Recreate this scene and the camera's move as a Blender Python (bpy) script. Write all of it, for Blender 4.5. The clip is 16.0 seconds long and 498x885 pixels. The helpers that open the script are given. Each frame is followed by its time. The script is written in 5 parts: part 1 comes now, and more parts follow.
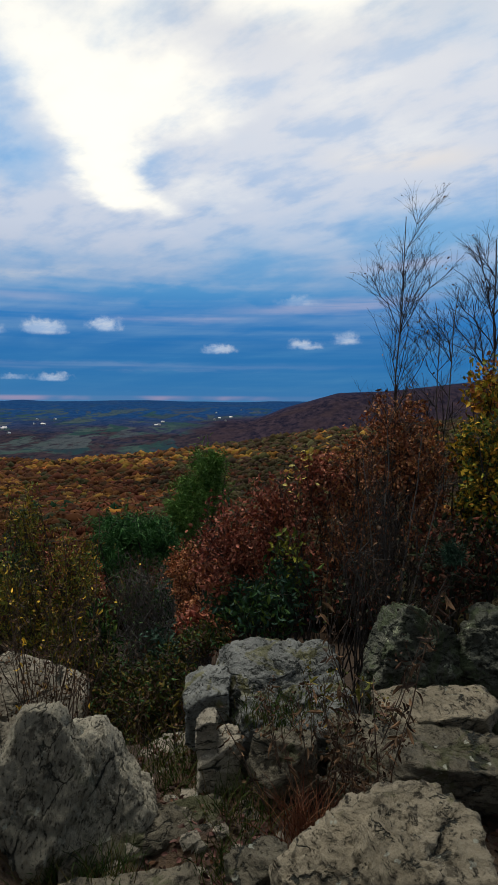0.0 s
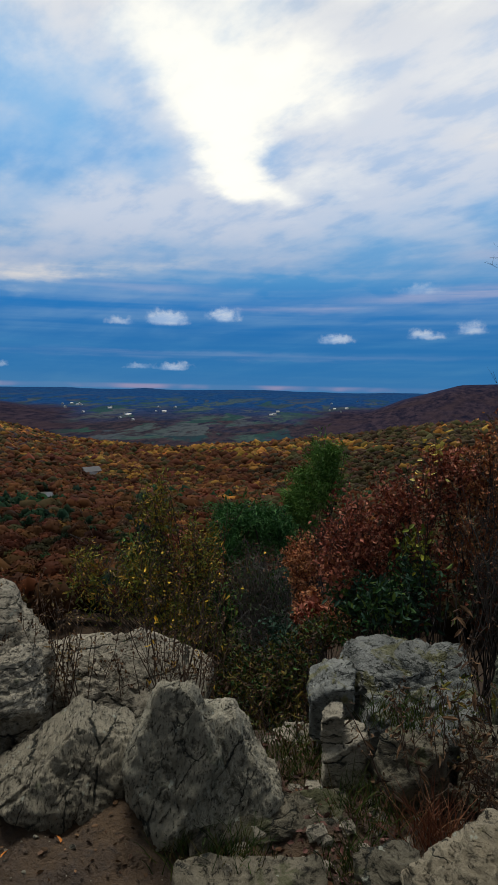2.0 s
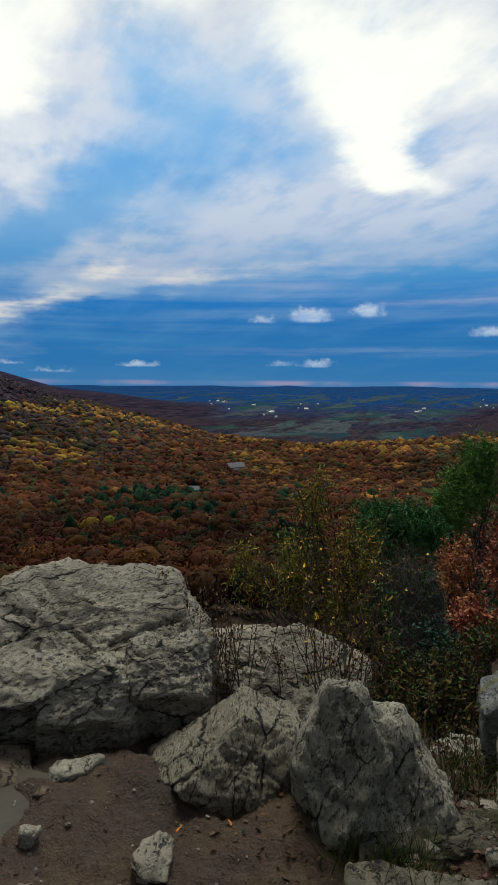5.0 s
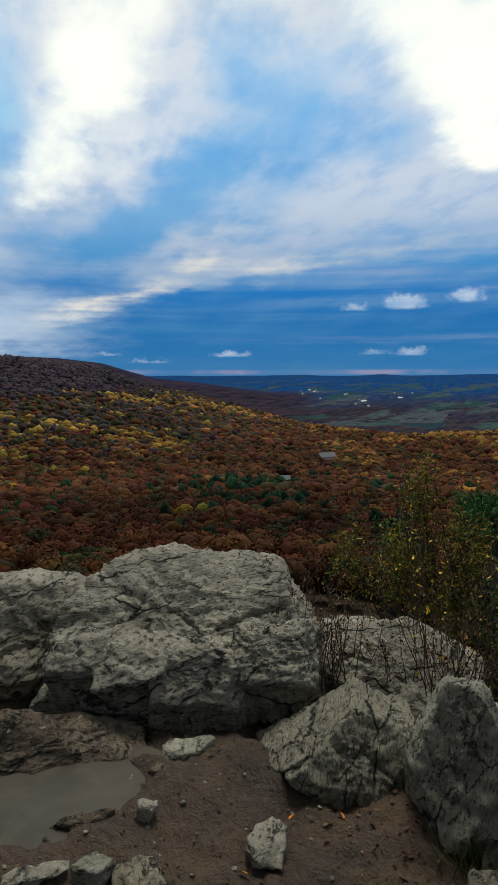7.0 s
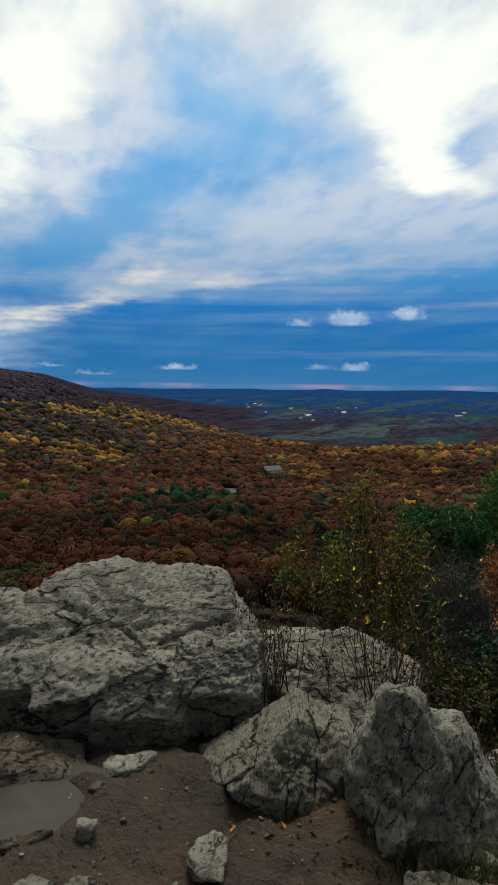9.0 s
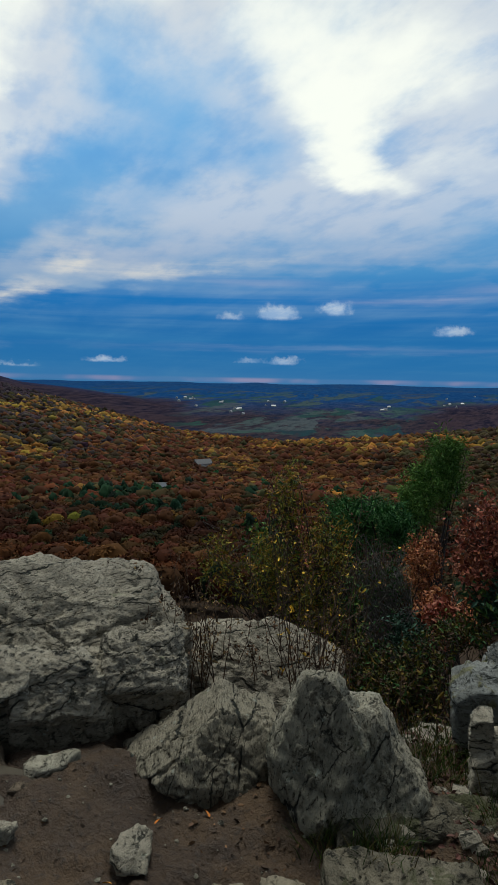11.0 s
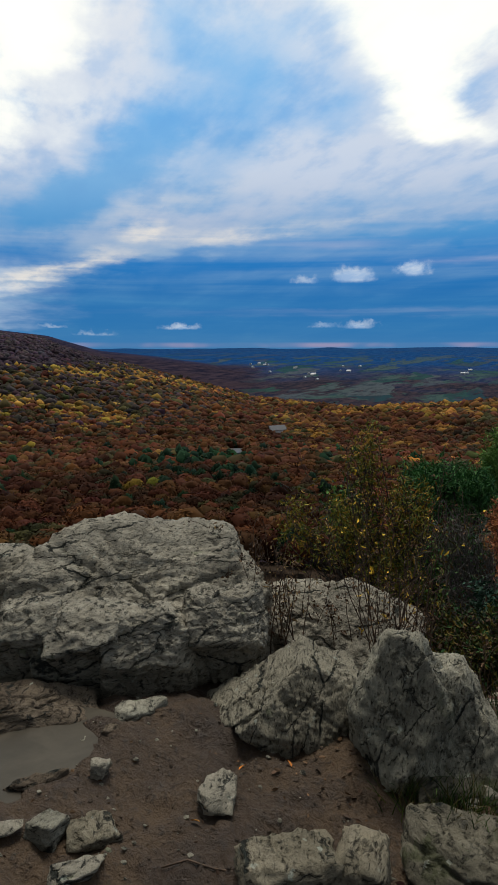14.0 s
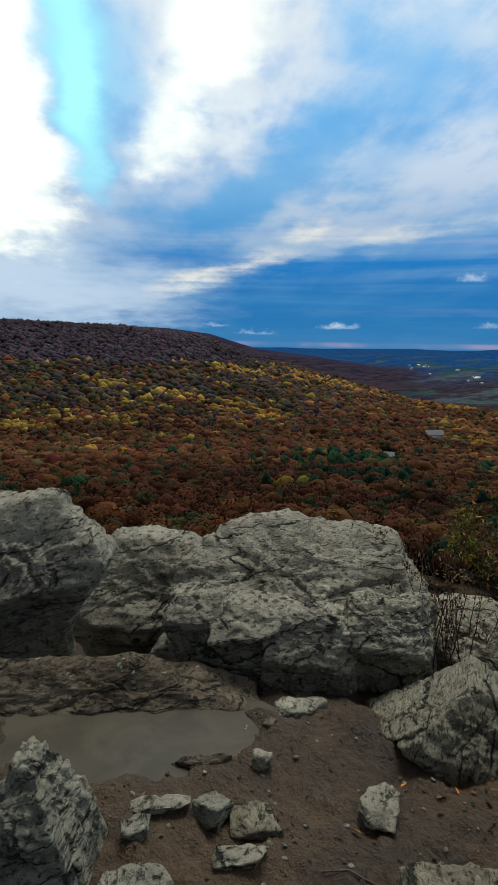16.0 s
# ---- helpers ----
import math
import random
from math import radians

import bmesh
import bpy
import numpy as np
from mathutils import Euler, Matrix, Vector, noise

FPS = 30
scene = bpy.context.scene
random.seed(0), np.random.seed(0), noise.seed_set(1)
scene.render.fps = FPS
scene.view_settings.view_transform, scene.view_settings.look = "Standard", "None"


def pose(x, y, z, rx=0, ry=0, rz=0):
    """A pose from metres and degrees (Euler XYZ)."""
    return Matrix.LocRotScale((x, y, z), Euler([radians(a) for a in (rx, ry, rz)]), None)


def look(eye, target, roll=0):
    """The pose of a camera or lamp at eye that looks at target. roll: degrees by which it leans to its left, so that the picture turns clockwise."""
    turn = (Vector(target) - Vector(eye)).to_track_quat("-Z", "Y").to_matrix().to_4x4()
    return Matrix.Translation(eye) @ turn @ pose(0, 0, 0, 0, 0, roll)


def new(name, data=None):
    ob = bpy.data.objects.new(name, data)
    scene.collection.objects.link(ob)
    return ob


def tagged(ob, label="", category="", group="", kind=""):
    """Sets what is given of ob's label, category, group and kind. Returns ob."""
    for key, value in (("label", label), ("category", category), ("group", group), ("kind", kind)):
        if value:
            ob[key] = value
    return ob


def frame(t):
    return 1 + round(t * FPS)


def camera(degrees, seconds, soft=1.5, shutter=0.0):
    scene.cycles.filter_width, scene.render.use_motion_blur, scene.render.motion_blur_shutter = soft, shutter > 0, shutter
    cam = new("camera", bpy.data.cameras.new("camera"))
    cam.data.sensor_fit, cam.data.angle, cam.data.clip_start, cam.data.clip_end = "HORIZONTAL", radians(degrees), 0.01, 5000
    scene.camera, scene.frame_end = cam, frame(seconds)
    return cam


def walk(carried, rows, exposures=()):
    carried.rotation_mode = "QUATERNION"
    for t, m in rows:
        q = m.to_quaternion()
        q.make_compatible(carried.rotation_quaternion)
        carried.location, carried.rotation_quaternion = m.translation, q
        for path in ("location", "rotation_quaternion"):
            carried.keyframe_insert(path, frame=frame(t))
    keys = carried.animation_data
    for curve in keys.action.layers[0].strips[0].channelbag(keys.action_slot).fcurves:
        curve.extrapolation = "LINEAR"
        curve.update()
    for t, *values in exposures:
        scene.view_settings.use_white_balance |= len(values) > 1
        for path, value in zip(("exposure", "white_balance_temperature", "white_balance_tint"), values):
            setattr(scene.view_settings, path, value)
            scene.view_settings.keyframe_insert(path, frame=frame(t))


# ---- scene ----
cam = camera(43.89, 16.0, soft=0.7)
PATH = [
    (0, (-0.0886, 0.062, 1.442), (-0.2142, 2.054, 1.311), 0.27),
    (0.5, (-0.1161, 0.0701, 1.437), (-0.3678, 2.048, 1.279), 0.48),
    (1, (-0.1394, 0.0736, 1.44), (-0.5093, 2.033, 1.281), 0.68),
    (1.5, (-0.1555, 0.0714, 1.441), (-0.6037, 2.015, 1.29), 0.93),
    (2, (-0.1643, 0.0714, 1.442), (-0.6527, 2.004, 1.276), 1.08),
    (2.5, (-0.1828, 0.0773, 1.439), (-0.7342, 1.991, 1.254), 1.29),
    (3, (-0.1952, 0.0721, 1.443), (-0.8056, 1.966, 1.237), 0.31),
    (3.5, (-0.2204, 0.0751, 1.436), (-0.9227, 1.939, 1.252), 0.16),
    (4, (-0.2402, 0.0705, 1.433), (-1.023, 1.903, 1.268), -0.11),
    (4.5, (-0.2545, 0.0675, 1.431), (-1.107, 1.867, 1.247), 0.20),
    (5, (-0.2631, 0.0626, 1.431), (-1.177, 1.832, 1.25), 0.46),
    (5.2, (-0.2757, 0.0653, 1.422), (-1.207, 1.827, 1.247), 0.55),
    (7.3, (-0.3482, 0.046, 1.416), (-1.522, 1.651, 1.204), -0.07),
    (7.5, (-0.3456, 0.0355, 1.418), (-1.5, 1.657, 1.219), 0.46),
    (8, (-0.3393, 0.0327, 1.418), (-1.434, 1.696, 1.228), 0.76),
    (8.5, (-0.3336, 0.034, 1.418), (-1.386, 1.725, 1.238), 0.81),
    (10.8, (-0.3013, 0.0356, 1.414), (-1.151, 1.836, 1.227), 0.84),
    (11, (-0.2987, 0.0367, 1.418), (-1.117, 1.852, 1.228), 1.09),
    (11.5, (-0.2852, 0.0371, 1.419), (-1.036, 1.882, 1.24), 1.18),
    (12, (-0.2709, 0.039, 1.419), (-0.9753, 1.902, 1.235), 1.14),
    (12.5, (-0.2607, 0.0363, 1.422), (-0.9493, 1.906, 1.246), 1.14),
    (13, (-0.2645, 0.04, 1.416), (-0.9962, 1.891, 1.221), 1.00),
    (13.5, (-0.2868, 0.0397, 1.403), (-1.165, 1.821, 1.165), -0.31),
    (14, (-0.32, 0.0329, 1.391), (-1.343, 1.725, 1.09), -0.03),
    (14.5, (-0.3501, 0.0276, 1.382), (-1.514, 1.613, 1.02), 0.04),
    (15, (-0.3784, 0.0151, 1.384), (-1.659, 1.509, 1.025), 0.68),
    (15.5, (-0.3912, 0.0061, 1.386), (-1.74, 1.446, 1.061), 0.77),
    (16, (-0.4015, -0.0036, 1.39), (-1.807, 1.386, 1.084), 0.97),
]
walk(cam, [(t, look(eye, target, roll)) for t, eye, target, roll in PATH], [(0, 0.02, 6400, 9), (3.5, 0.0, 6250, 7), (7.5, 0.0, 6150, 4), (12.5, -0.15, 6000, 3), (13.5, -0.03, 6100, 5), (14.0, 0.05, 6250, 7), (14.5, 0.28, 6250, 7), (16, 0.12, 6050, 2)])

# ---- node helpers ----


class Nodes:
    """A short way to write node trees."""

    def __init__(self, tree):
        self.tree = tree
        tree.nodes.clear()

    def add(self, kind, **props):
        n = self.tree.nodes.new(kind)
        for k, v in props.items():
            if k == "operation":
                n.operation = v
            elif k == "data_type":
                n.data_type = v
            elif k == "blend_type":
                n.blend_type = v
            elif k == "feature":
                n.feature = v
            elif k == "interpolation":
                n.interpolation_type = v
        return n

    def put(self, socket, v):
        if isinstance(v, bpy.types.NodeSocket):
            self.tree.links.new(v, socket)
        elif v is not None:
            socket.default_value = v

    def math(self, op, a, b=None, c=None, clamp=False):
        n = self.add("ShaderNodeMath", operation=op)
        n.use_clamp = clamp
        self.put(n.inputs[0], a), self.put(n.inputs[1], b), self.put(n.inputs[2], c)
        return n.outputs[0]

    def vec(self, op, a, b=None, scale=None):
        n = self.add("ShaderNodeVectorMath", operation=op)
        self.put(n.inputs[0], a), self.put(n.inputs[1], b)
        if scale is not None:
            self.put(n.inputs["Scale"], scale)
        return n.outputs["Value"] if op in ("DOT_PRODUCT", "LENGTH") else n.outputs[0]

    def mix(self, f, a, b, blend="MIX"):
        n = self.add("ShaderNodeMix", data_type="RGBA", blend_type=blend)
        four = lambda v: (*v, 1) if isinstance(v, tuple) and len(v) == 3 else v
        self.put(n.inputs[0], f), self.put(n.inputs[6], four(a)), self.put(n.inputs[7], four(b))
        return n.outputs[2]

    def step(self, v, lo, hi, a=0.0, b=1.0):
        n = self.add("ShaderNodeMapRange", interpolation="SMOOTHSTEP")
        for i, x in enumerate((v, lo, hi, a, b)):
            self.put(n.inputs[i], x)
        return n.outputs[0]

    def noise(self, v, scale, detail=4.0, rough=0.55, distort=0.0, colour=False):
        n = self.add("ShaderNodeTexNoise")
        self.put(n.inputs["Vector"], v)
        n.inputs["Scale"].default_value, n.inputs["Detail"].default_value = scale, detail
        n.inputs["Roughness"].default_value, n.inputs["Distortion"].default_value = rough, distort
        return n.outputs[1 if colour else 0]

    def voronoi(self, v, scale, feature="F1", out="Distance", rand=1.0):
        n = self.add("ShaderNodeTexVoronoi", feature=feature)
        self.put(n.inputs["Vector"], v)
        n.inputs["Scale"].default_value, n.inputs["Randomness"].default_value = scale, rand
        return n.outputs[out]

    def scaled(self, v, x, y, z, turn=(0, 0, 0)):
        n = self.add("ShaderNodeMapping")
        self.put(n.inputs[0], v)
        n.inputs["Scale"].default_value = (x, y, z)
        n.inputs["Rotation"].default_value = turn
        return n.outputs[0]

    def ramp(self, f, *stops):
        n = self.add("ShaderNodeValToRGB")
        e = n.color_ramp.elements
        while len(e) < len(stops):
            e.new(0.5)
        for k, (p, c) in zip(e, stops):
            k.position, k.color = p, (*c, 1)
        self.put(n.inputs[0], f)
        return n.outputs[0]


def toward(az, el):
    a, e = radians(az), radians(el)
    return (math.sin(a) * math.cos(e), math.cos(a) * math.cos(e), math.sin(e))


# ---- sky: broken evening overcast ----
SUN_AZ, SUN_EL = -34.0, 60.0
world = bpy.data.worlds.new("sky")
scene.world = world
world.use_nodes = True
N = Nodes(world.node_tree)
way = N.add("ShaderNodeTexCoord").outputs["Generated"]
sep = N.add("ShaderNodeSeparateXYZ")
N.put(sep.inputs[0], way)
height = sep.outputs[2]
clear = N.add("ShaderNodeTexSky")
clear.sky_type, clear.sun_disc = "NISHITA", False
clear.sun_elevation, clear.sun_rotation = radians(SUN_EL), radians(SUN_AZ)
clear.dust_density, clear.ozone_density = 0.6, 3.0
blue_gap = N.vec("SCALE", clear.outputs[0], scale=0.06)
# the direction as degrees of bearing and height, and laid out on a flat ceiling for the grain of the deck
bearing = N.math("MULTIPLY", N.math("ARCTAN2", sep.outputs[0], sep.outputs[1]), 57.2958)
tilt = N.math("MULTIPLY", N.math("ARCSINE", height), 57.2958)
spot_at = N.add("ShaderNodeCombineXYZ")
N.put(spot_at.inputs[0], bearing), N.put(spot_at.inputs[1], tilt)
dome = spot_at.outputs[0]
rise = N.math("ADD", N.math("MAXIMUM", height, 0.0), 0.16)
flat = N.add("ShaderNodeCombineXYZ")
N.put(flat.inputs[0], N.math("DIVIDE", sep.outputs[0], rise)), N.put(flat.inputs[1], N.math("DIVIDE", sep.outputs[1], rise))
deck = N.scaled(flat.outputs[0], 1.0, 1.0, 1.0, (0, 0, radians(35)))
wisp = N.noise(N.scaled(deck, 0.6, 1.5, 1), 1.7, 6, 0.52, 0.4)
fine = N.noise(N.scaled(deck, 0.8, 1.3, 1), 5.0, 7, 0.55, 0.05)
curl = N.vec("SUBTRACT", N.noise(N.scaled(deck, 1, 1, 1), 3.4, 6, 0.55, 0, True), (0.5, 0.5, 0.5))
bars = N.noise(N.scaled(dome, 0.028, 0.62, 1), 1.0, 4, 0.5, 0.5)
thin_bars = N.noise(N.scaled(dome, 0.05, 1.5, 1), 1.0, 4, 0.55, 0.3)
bent = N.vec("ADD", dome, N.vec("MULTIPLY", curl, (9.0, 6.0, 0.0)))


# each oval waits for the one before it, which keeps the sky's node stack small
last = [tilt]


def gather(shapes, on=None):
    """Soft ovals of cloud: bearing, height, two half widths, lean, weight."""
    total = None
    for az, el, wide, tall, lean, weight in shapes:
        m = N.add("ShaderNodeMapping")
        m.vector_type = "TEXTURE"
        spot = N.add("ShaderNodeVectorMath", operation="MULTIPLY_ADD")
        N.put(spot.inputs[0], last[0]), N.put(spot.inputs[1], (0, 0, 1e-6)), N.put(spot.inputs[2], on or bent)
        N.put(m.inputs["Vector"], spot.outputs[0])
        m.inputs["Location"].default_value = (az, el, 0)
        m.inputs["Rotation"].default_value = (0, 0, radians(lean))
        m.inputs["Scale"].default_value = (wide, tall, 1)
        v = N.math("MULTIPLY", N.step(N.vec("LENGTH", m.outputs[0]), 1.1, 0.0), weight)
        total = v if total is None else N.math("ADD", total, v)
        last[0] = total
    return total


def srgb(r, g, b):
    return tuple((c / 255 / 12.92) if c < 10 else ((c / 255 + 0.055) / 1.055) ** 2.4 for c in (r, g, b))


def heights(*stops):
    """Colours by height in degrees."""
    return N.ramp(N.math("MULTIPLY", tilt, 1 / 90, clamp=True), *[(e / 90, srgb(*c)) for e, c in stops])


# stops at 50 and 90, out of view, are darkened to weaken overhead light
blue = heights((0, (52, 116, 170)), (1.6, (30, 110, 170)), (5, (24, 106, 172)), (7.5, (26, 114, 184)), (10, (80, 146, 200)), (14, (122, 172, 216)), (19, (118, 176, 226)), (26, (136, 190, 234)), (34, (160, 190, 216)), (50, (140, 148, 158)), (90, (116, 119, 124)))
veil = heights((0, (66, 124, 170)), (4, (72, 136, 184)), (8, (140, 168, 200)), (11, (180, 190, 210)), (15, (200, 208, 224)), (20, (214, 219, 230)), (27, (226, 227, 232)), (34, (222, 222, 224)), (50, (160, 160, 160)), (90, (128, 128, 126)))
# pale veils: the broad grey cloud, the street's upper side, the haze low over the ridge
veils = gather([(-14, 15, 16, 5, 0, 0.55), (5, 22, 22, 9, 0, 1.0), (12, 14.5, 9, 2.2, 2, -0.5), (-2, 11.6, 8, 1.6, 0, -0.35), (-6, 26, 14, 7, 0, 0.5), (-27, 15, 9, 3.8, 22, 0.8), (-18, 16, 10, 4, 10, 0.5), (-38, 9.8, 14, 2.4, 10, 0.85), (-50, 5.8, 8, 2.0, 12, 0.7), (-64, 7, 14, 6, 0, 0.95), (-60, 12, 9, 4, 30, 0.5), (-48, 24, 9, 9, 30, 0.9), (-49, 16, 6, 3.5, 30, 0.55), (-44, 29, 8, 6, 30, 0.5), (-29, 31, 8, 5, 30, 0.6)])
gaps = gather([(-32, 22, 6.5, 6, 40, 0.9), (-39, 17.5, 6, 3.4, 38, 1.0), (-45, 13, 7, 2.6, 26, 0.75), (-37, 26, 4, 5, 40, 0.5), (-52, 10, 6, 2.0, 20, 0.2), (-24, 20, 4, 3, 40, 0.35), (-22.5, 17, 3, 5, 0, 0.4), (12, 15, 9, 2.6, 3, 0.4), (-10, 9.6, 16, 1.0, 0, 0.4), (-50, 20, 3, 3, 0, 0.35)])
cover = N.math("SUBTRACT", veils, N.math("MULTIPLY", gaps, 0.8))
cover = N.math("ADD", cover, N.math("MULTIPLY", N.math("SUBTRACT", wisp, 0.5), 0.95))
cover = N.math("ADD", cover, N.math("MULTIPLY", N.math("SUBTRACT", fine, 0.5), N.step(tilt, 4, 16, 0.15, 0.95)))
cover = N.math("ADD", cover, N.math("MULTIPLY", N.math("SUBTRACT", bars, 0.46), N.step(tilt, 16, 8, 0.0, 1.5)))
cover = N.math("ADD", cover, N.math("MULTIPLY", N.math("SUBTRACT", thin_bars, 0.5), N.step(tilt, 13, 6, 0.0, 0.65)))
cover = N.math("ADD", cover, N.step(tilt, 2, 26, -0.10, 0.62))
cloud = N.mix(N.step(cover, -0.35, 1.05), blue, veil)
# darker bellies in the veil
belly = N.math("MULTIPLY", N.step(fine, 0.54, 0.32, 0.0, 0.36), N.step(tilt, 8, 16))
cloud = N.mix(belly, cloud, N.vec("MULTIPLY", blue, (0.82, 0.86, 0.94)))
# lavender bars low over the plain
pink = N.math("MULTIPLY", gather([(4, 8.6, 12, 0.9, 3, 1.0), (-10, 7.4, 9, 0.45, 0, 0.8), (12, 12.2, 9, 0.8, 4, 0.8), (-24, 9.2, 10, 0.6, 0, 0.4), (-18, 3.2, 30, 0.5, 0, 0.25)], N.vec("ADD", dome, N.vec("MULTIPLY", curl, (6.0, 1.2, 0.0)))), N.step(thin_bars, 0.36, 0.62, 0.25, 0.75))
cloud = N.mix(pink, cloud, srgb(170, 172, 200))
# the sunlit lower edge of the cloud street
edge = N.math("MULTIPLY", gather([(-40.5, 10.0, 3.4, 1.0, 8, 1.0), (-33, 9.8, 9, 0.9, 3, 0.7), (-51, 5.6, 6.5, 1.3, 14, 1.0), (-45, 7.6, 6, 0.9, 14, 0.7), (11, 20.2, 10, 1.4, -3, 0.55), (-40, 12, 12, 1.2, 14, 0.3), (-24, 11, 9, 0.7, 3, 0.3)], N.vec("ADD", dome, N.vec("MULTIPLY", curl, (6.0, 2.0, 0.0)))), N.step(N.math("ADD", fine, N.math("MULTIPLY", thin_bars, 0.7)), 0.62, 0.98, 0.25, 1.0))
cloud = N.mix(N.math("MULTIPLY", edge, 0.9, clamp=True), cloud, srgb(246, 232, 216))
# bright haze low over the ridge
cloud = N.mix(gather([(-68, 5, 18, 8, 0, 0.95), (-56, 4, 10, 4, 0, 0.4)]), cloud, srgb(200, 210, 226))
# where the sun stands behind thin cloud
glow = gather([(-16.8, 26, 8.5, 6.5, 0, 1.0), (-16.2, 20.5, 5.0, 5.5, 20, 1.0), (-13.8, 17.2, 5.6, 2.6, -28, 0.5), (-23, 28, 5.5, 4.5, 0, 0.5), (-9.0, 25.5, 7.0, 4.6, 10, 0.7), (-13, 33, 12, 5, 0, 0.8), (2, 32.5, 12, 4.4, 0, 0.9), (9, 21.5, 10, 3, 0, 0.3), (4, 26, 12, 4, 0, 0.3), (-8, 18.6, 9, 2.4, 6, 0.35), (-50, 23, 6.5, 5.5, 30, 0.9), (-47, 28, 8, 6, 40, 0.9), (-53, 17, 6, 3.6, 40, 0.75), (-57, 32, 9, 7, 0, 0.6), (-66, 14, 8.4, 9, 0, 1.3), (-68, 24, 8, 9, 0, 1.4), (-36, 31, 8, 4, 0, 0.6), (-24.5, 31, 5, 4, 0, 0.5), (-46, 18, 6, 3, 35, 0.35), (-78, 18, 14, 16, 0, 1.2)])
shine = N.math("ADD", glow, N.math("MULTIPLY", N.math("SUBTRACT", fine, 0.5), N.math("MULTIPLY", N.math("MINIMUM", N.math("MULTIPLY", glow, 3.0), 1.0), 1.3)))
cloud = N.mix(N.step(shine, 0.04, 1.12), cloud, (1.17, 1.11, 0.97))
# a clear gap beside the brightest cloud
slot = gather([(-61.4, 24.5, 4.2, 8, 8, 1.1), (-60.2, 17.5, 3.4, 6.5, 12, 0.9), (-58.8, 13.0, 2.6, 3.6, 20, 0.5), (-63, 31, 5.5, 6, 0, 1.2), (-57.2, 21, 5.0, 8, 10, 0.55)], N.vec("ADD", dome, N.vec("MULTIPLY", curl, (5.0, 3.0, 0.0))))
cloud = N.mix(N.step(N.math("ADD", slot, N.math("MULTIPLY", N.math("SUBTRACT", fine, 0.5), 0.7)), 0.05, 1.15), cloud, N.mix(N.step(slot, 0.35, 1.25), srgb(124, 202, 242), srgb(184, 250, 250)))
# unseen sky behind the ledge, darkened to keep light off camera-facing sides
cloud = N.mix(N.step(sep.outputs[1], 0.2, -0.4, 0.0, 0.8), cloud, (0.12, 0.118, 0.115))
sky = N.mix(0.05, cloud, blue_gap)
# a thin bright line along the horizon
sky = N.mix(N.math("MULTIPLY", N.step(N.math("ABSOLUTE", N.math("SUBTRACT", tilt, 0.30)), 0.32, 0.06), N.step(N.noise(N.scaled(dome, 0.10, 0.2, 1), 1.0, 3), 0.46, 0.64, 0.06, 0.62)), sky, srgb(172, 152, 176))


# small fair-weather puffs low over the plain: a heaped top on a flat base
heaped = N.vec("ADD", dome, N.vec("MULTIPLY", N.vec("SUBTRACT", N.noise(dome, 1.1, 6, 0.6, 0, True), (0.5, 0.5, 0.5)), (2.6, 1.7, 0.0)))


def puff(az, el, wide, tall, weight):
    return N.math("MULTIPLY", gather([(az, el, wide, tall, 0, weight)], heaped), N.step(tilt, el - 0.62 * tall, el - 0.12 * tall))


puffs = None
for one in ((-21.8, 6.3, 2.9, 1.25, 1.0), (-16.6, 6.7, 2.2, 1.2, 1.0), (-6.4, 4.7, 2.4, 0.9, 0.75), (1.4, 5.1, 2.6, 0.9, 0.75), (5.3, 5.6, 2.2, 1.1, 0.7), (0.8, 9.0, 3.2, 1.0, 0.5), (-21.2, 2.0, 2.4, 0.7, 0.7), (-37.4, 1.9, 2.8, 0.6, 0.7), (-26.0, 6.0, 1.9, 0.8, 0.6), (-24.5, 2.0, 2.0, 0.5, 0.5), (-44.8, 1.3, 3.2, 0.5, 0.5), (-48.5, 1.9, 2.2, 0.4, 0.5)):
    puffs = puff(*one) if puffs is None else N.math("ADD", puffs, puff(*one))
sky = N.mix(N.step(puffs, 0.10, 0.9, 0.0, 0.8), sky, N.mix(N.step(fine, 0.4, 0.6), srgb(166, 188, 218), srgb(206, 214, 226)))
back = N.add("ShaderNodeBackground")
N.put(back.inputs[0], sky)
back.inputs[1].default_value = 1.0
N.put(N.add("ShaderNodeOutputWorld").inputs[0], back.outputs[0])

sun = new("sun", bpy.data.lights.new("sun", "SUN"))
sun.data.energy, sun.data.angle, sun.data.color = 2.5, radians(26), (1.0, 0.93, 0.82)
sun.matrix_world = look(Vector(toward(SUN_AZ, SUN_EL)) * 50, (0, 0, 0))

# ---- materials ----


def material(name, build):
    m = bpy.data.materials.new(name)
    m.use_nodes = True
    n = Nodes(m.node_tree)
    b = n.add("ShaderNodeBsdfPrincipled")
    n.put(n.add("ShaderNodeOutputMaterial").inputs[0], b.outputs[0])
    build(n, b)
    return m


def bumped(n, b, h, strength, distance):
    k = n.add("ShaderNodeBump")
    k.inputs["Strength"].default_value, k.inputs["Distance"].default_value = strength, distance
    n.put(k.inputs["Height"], h)
    n.put(b.inputs["Normal"], k.outputs[0])


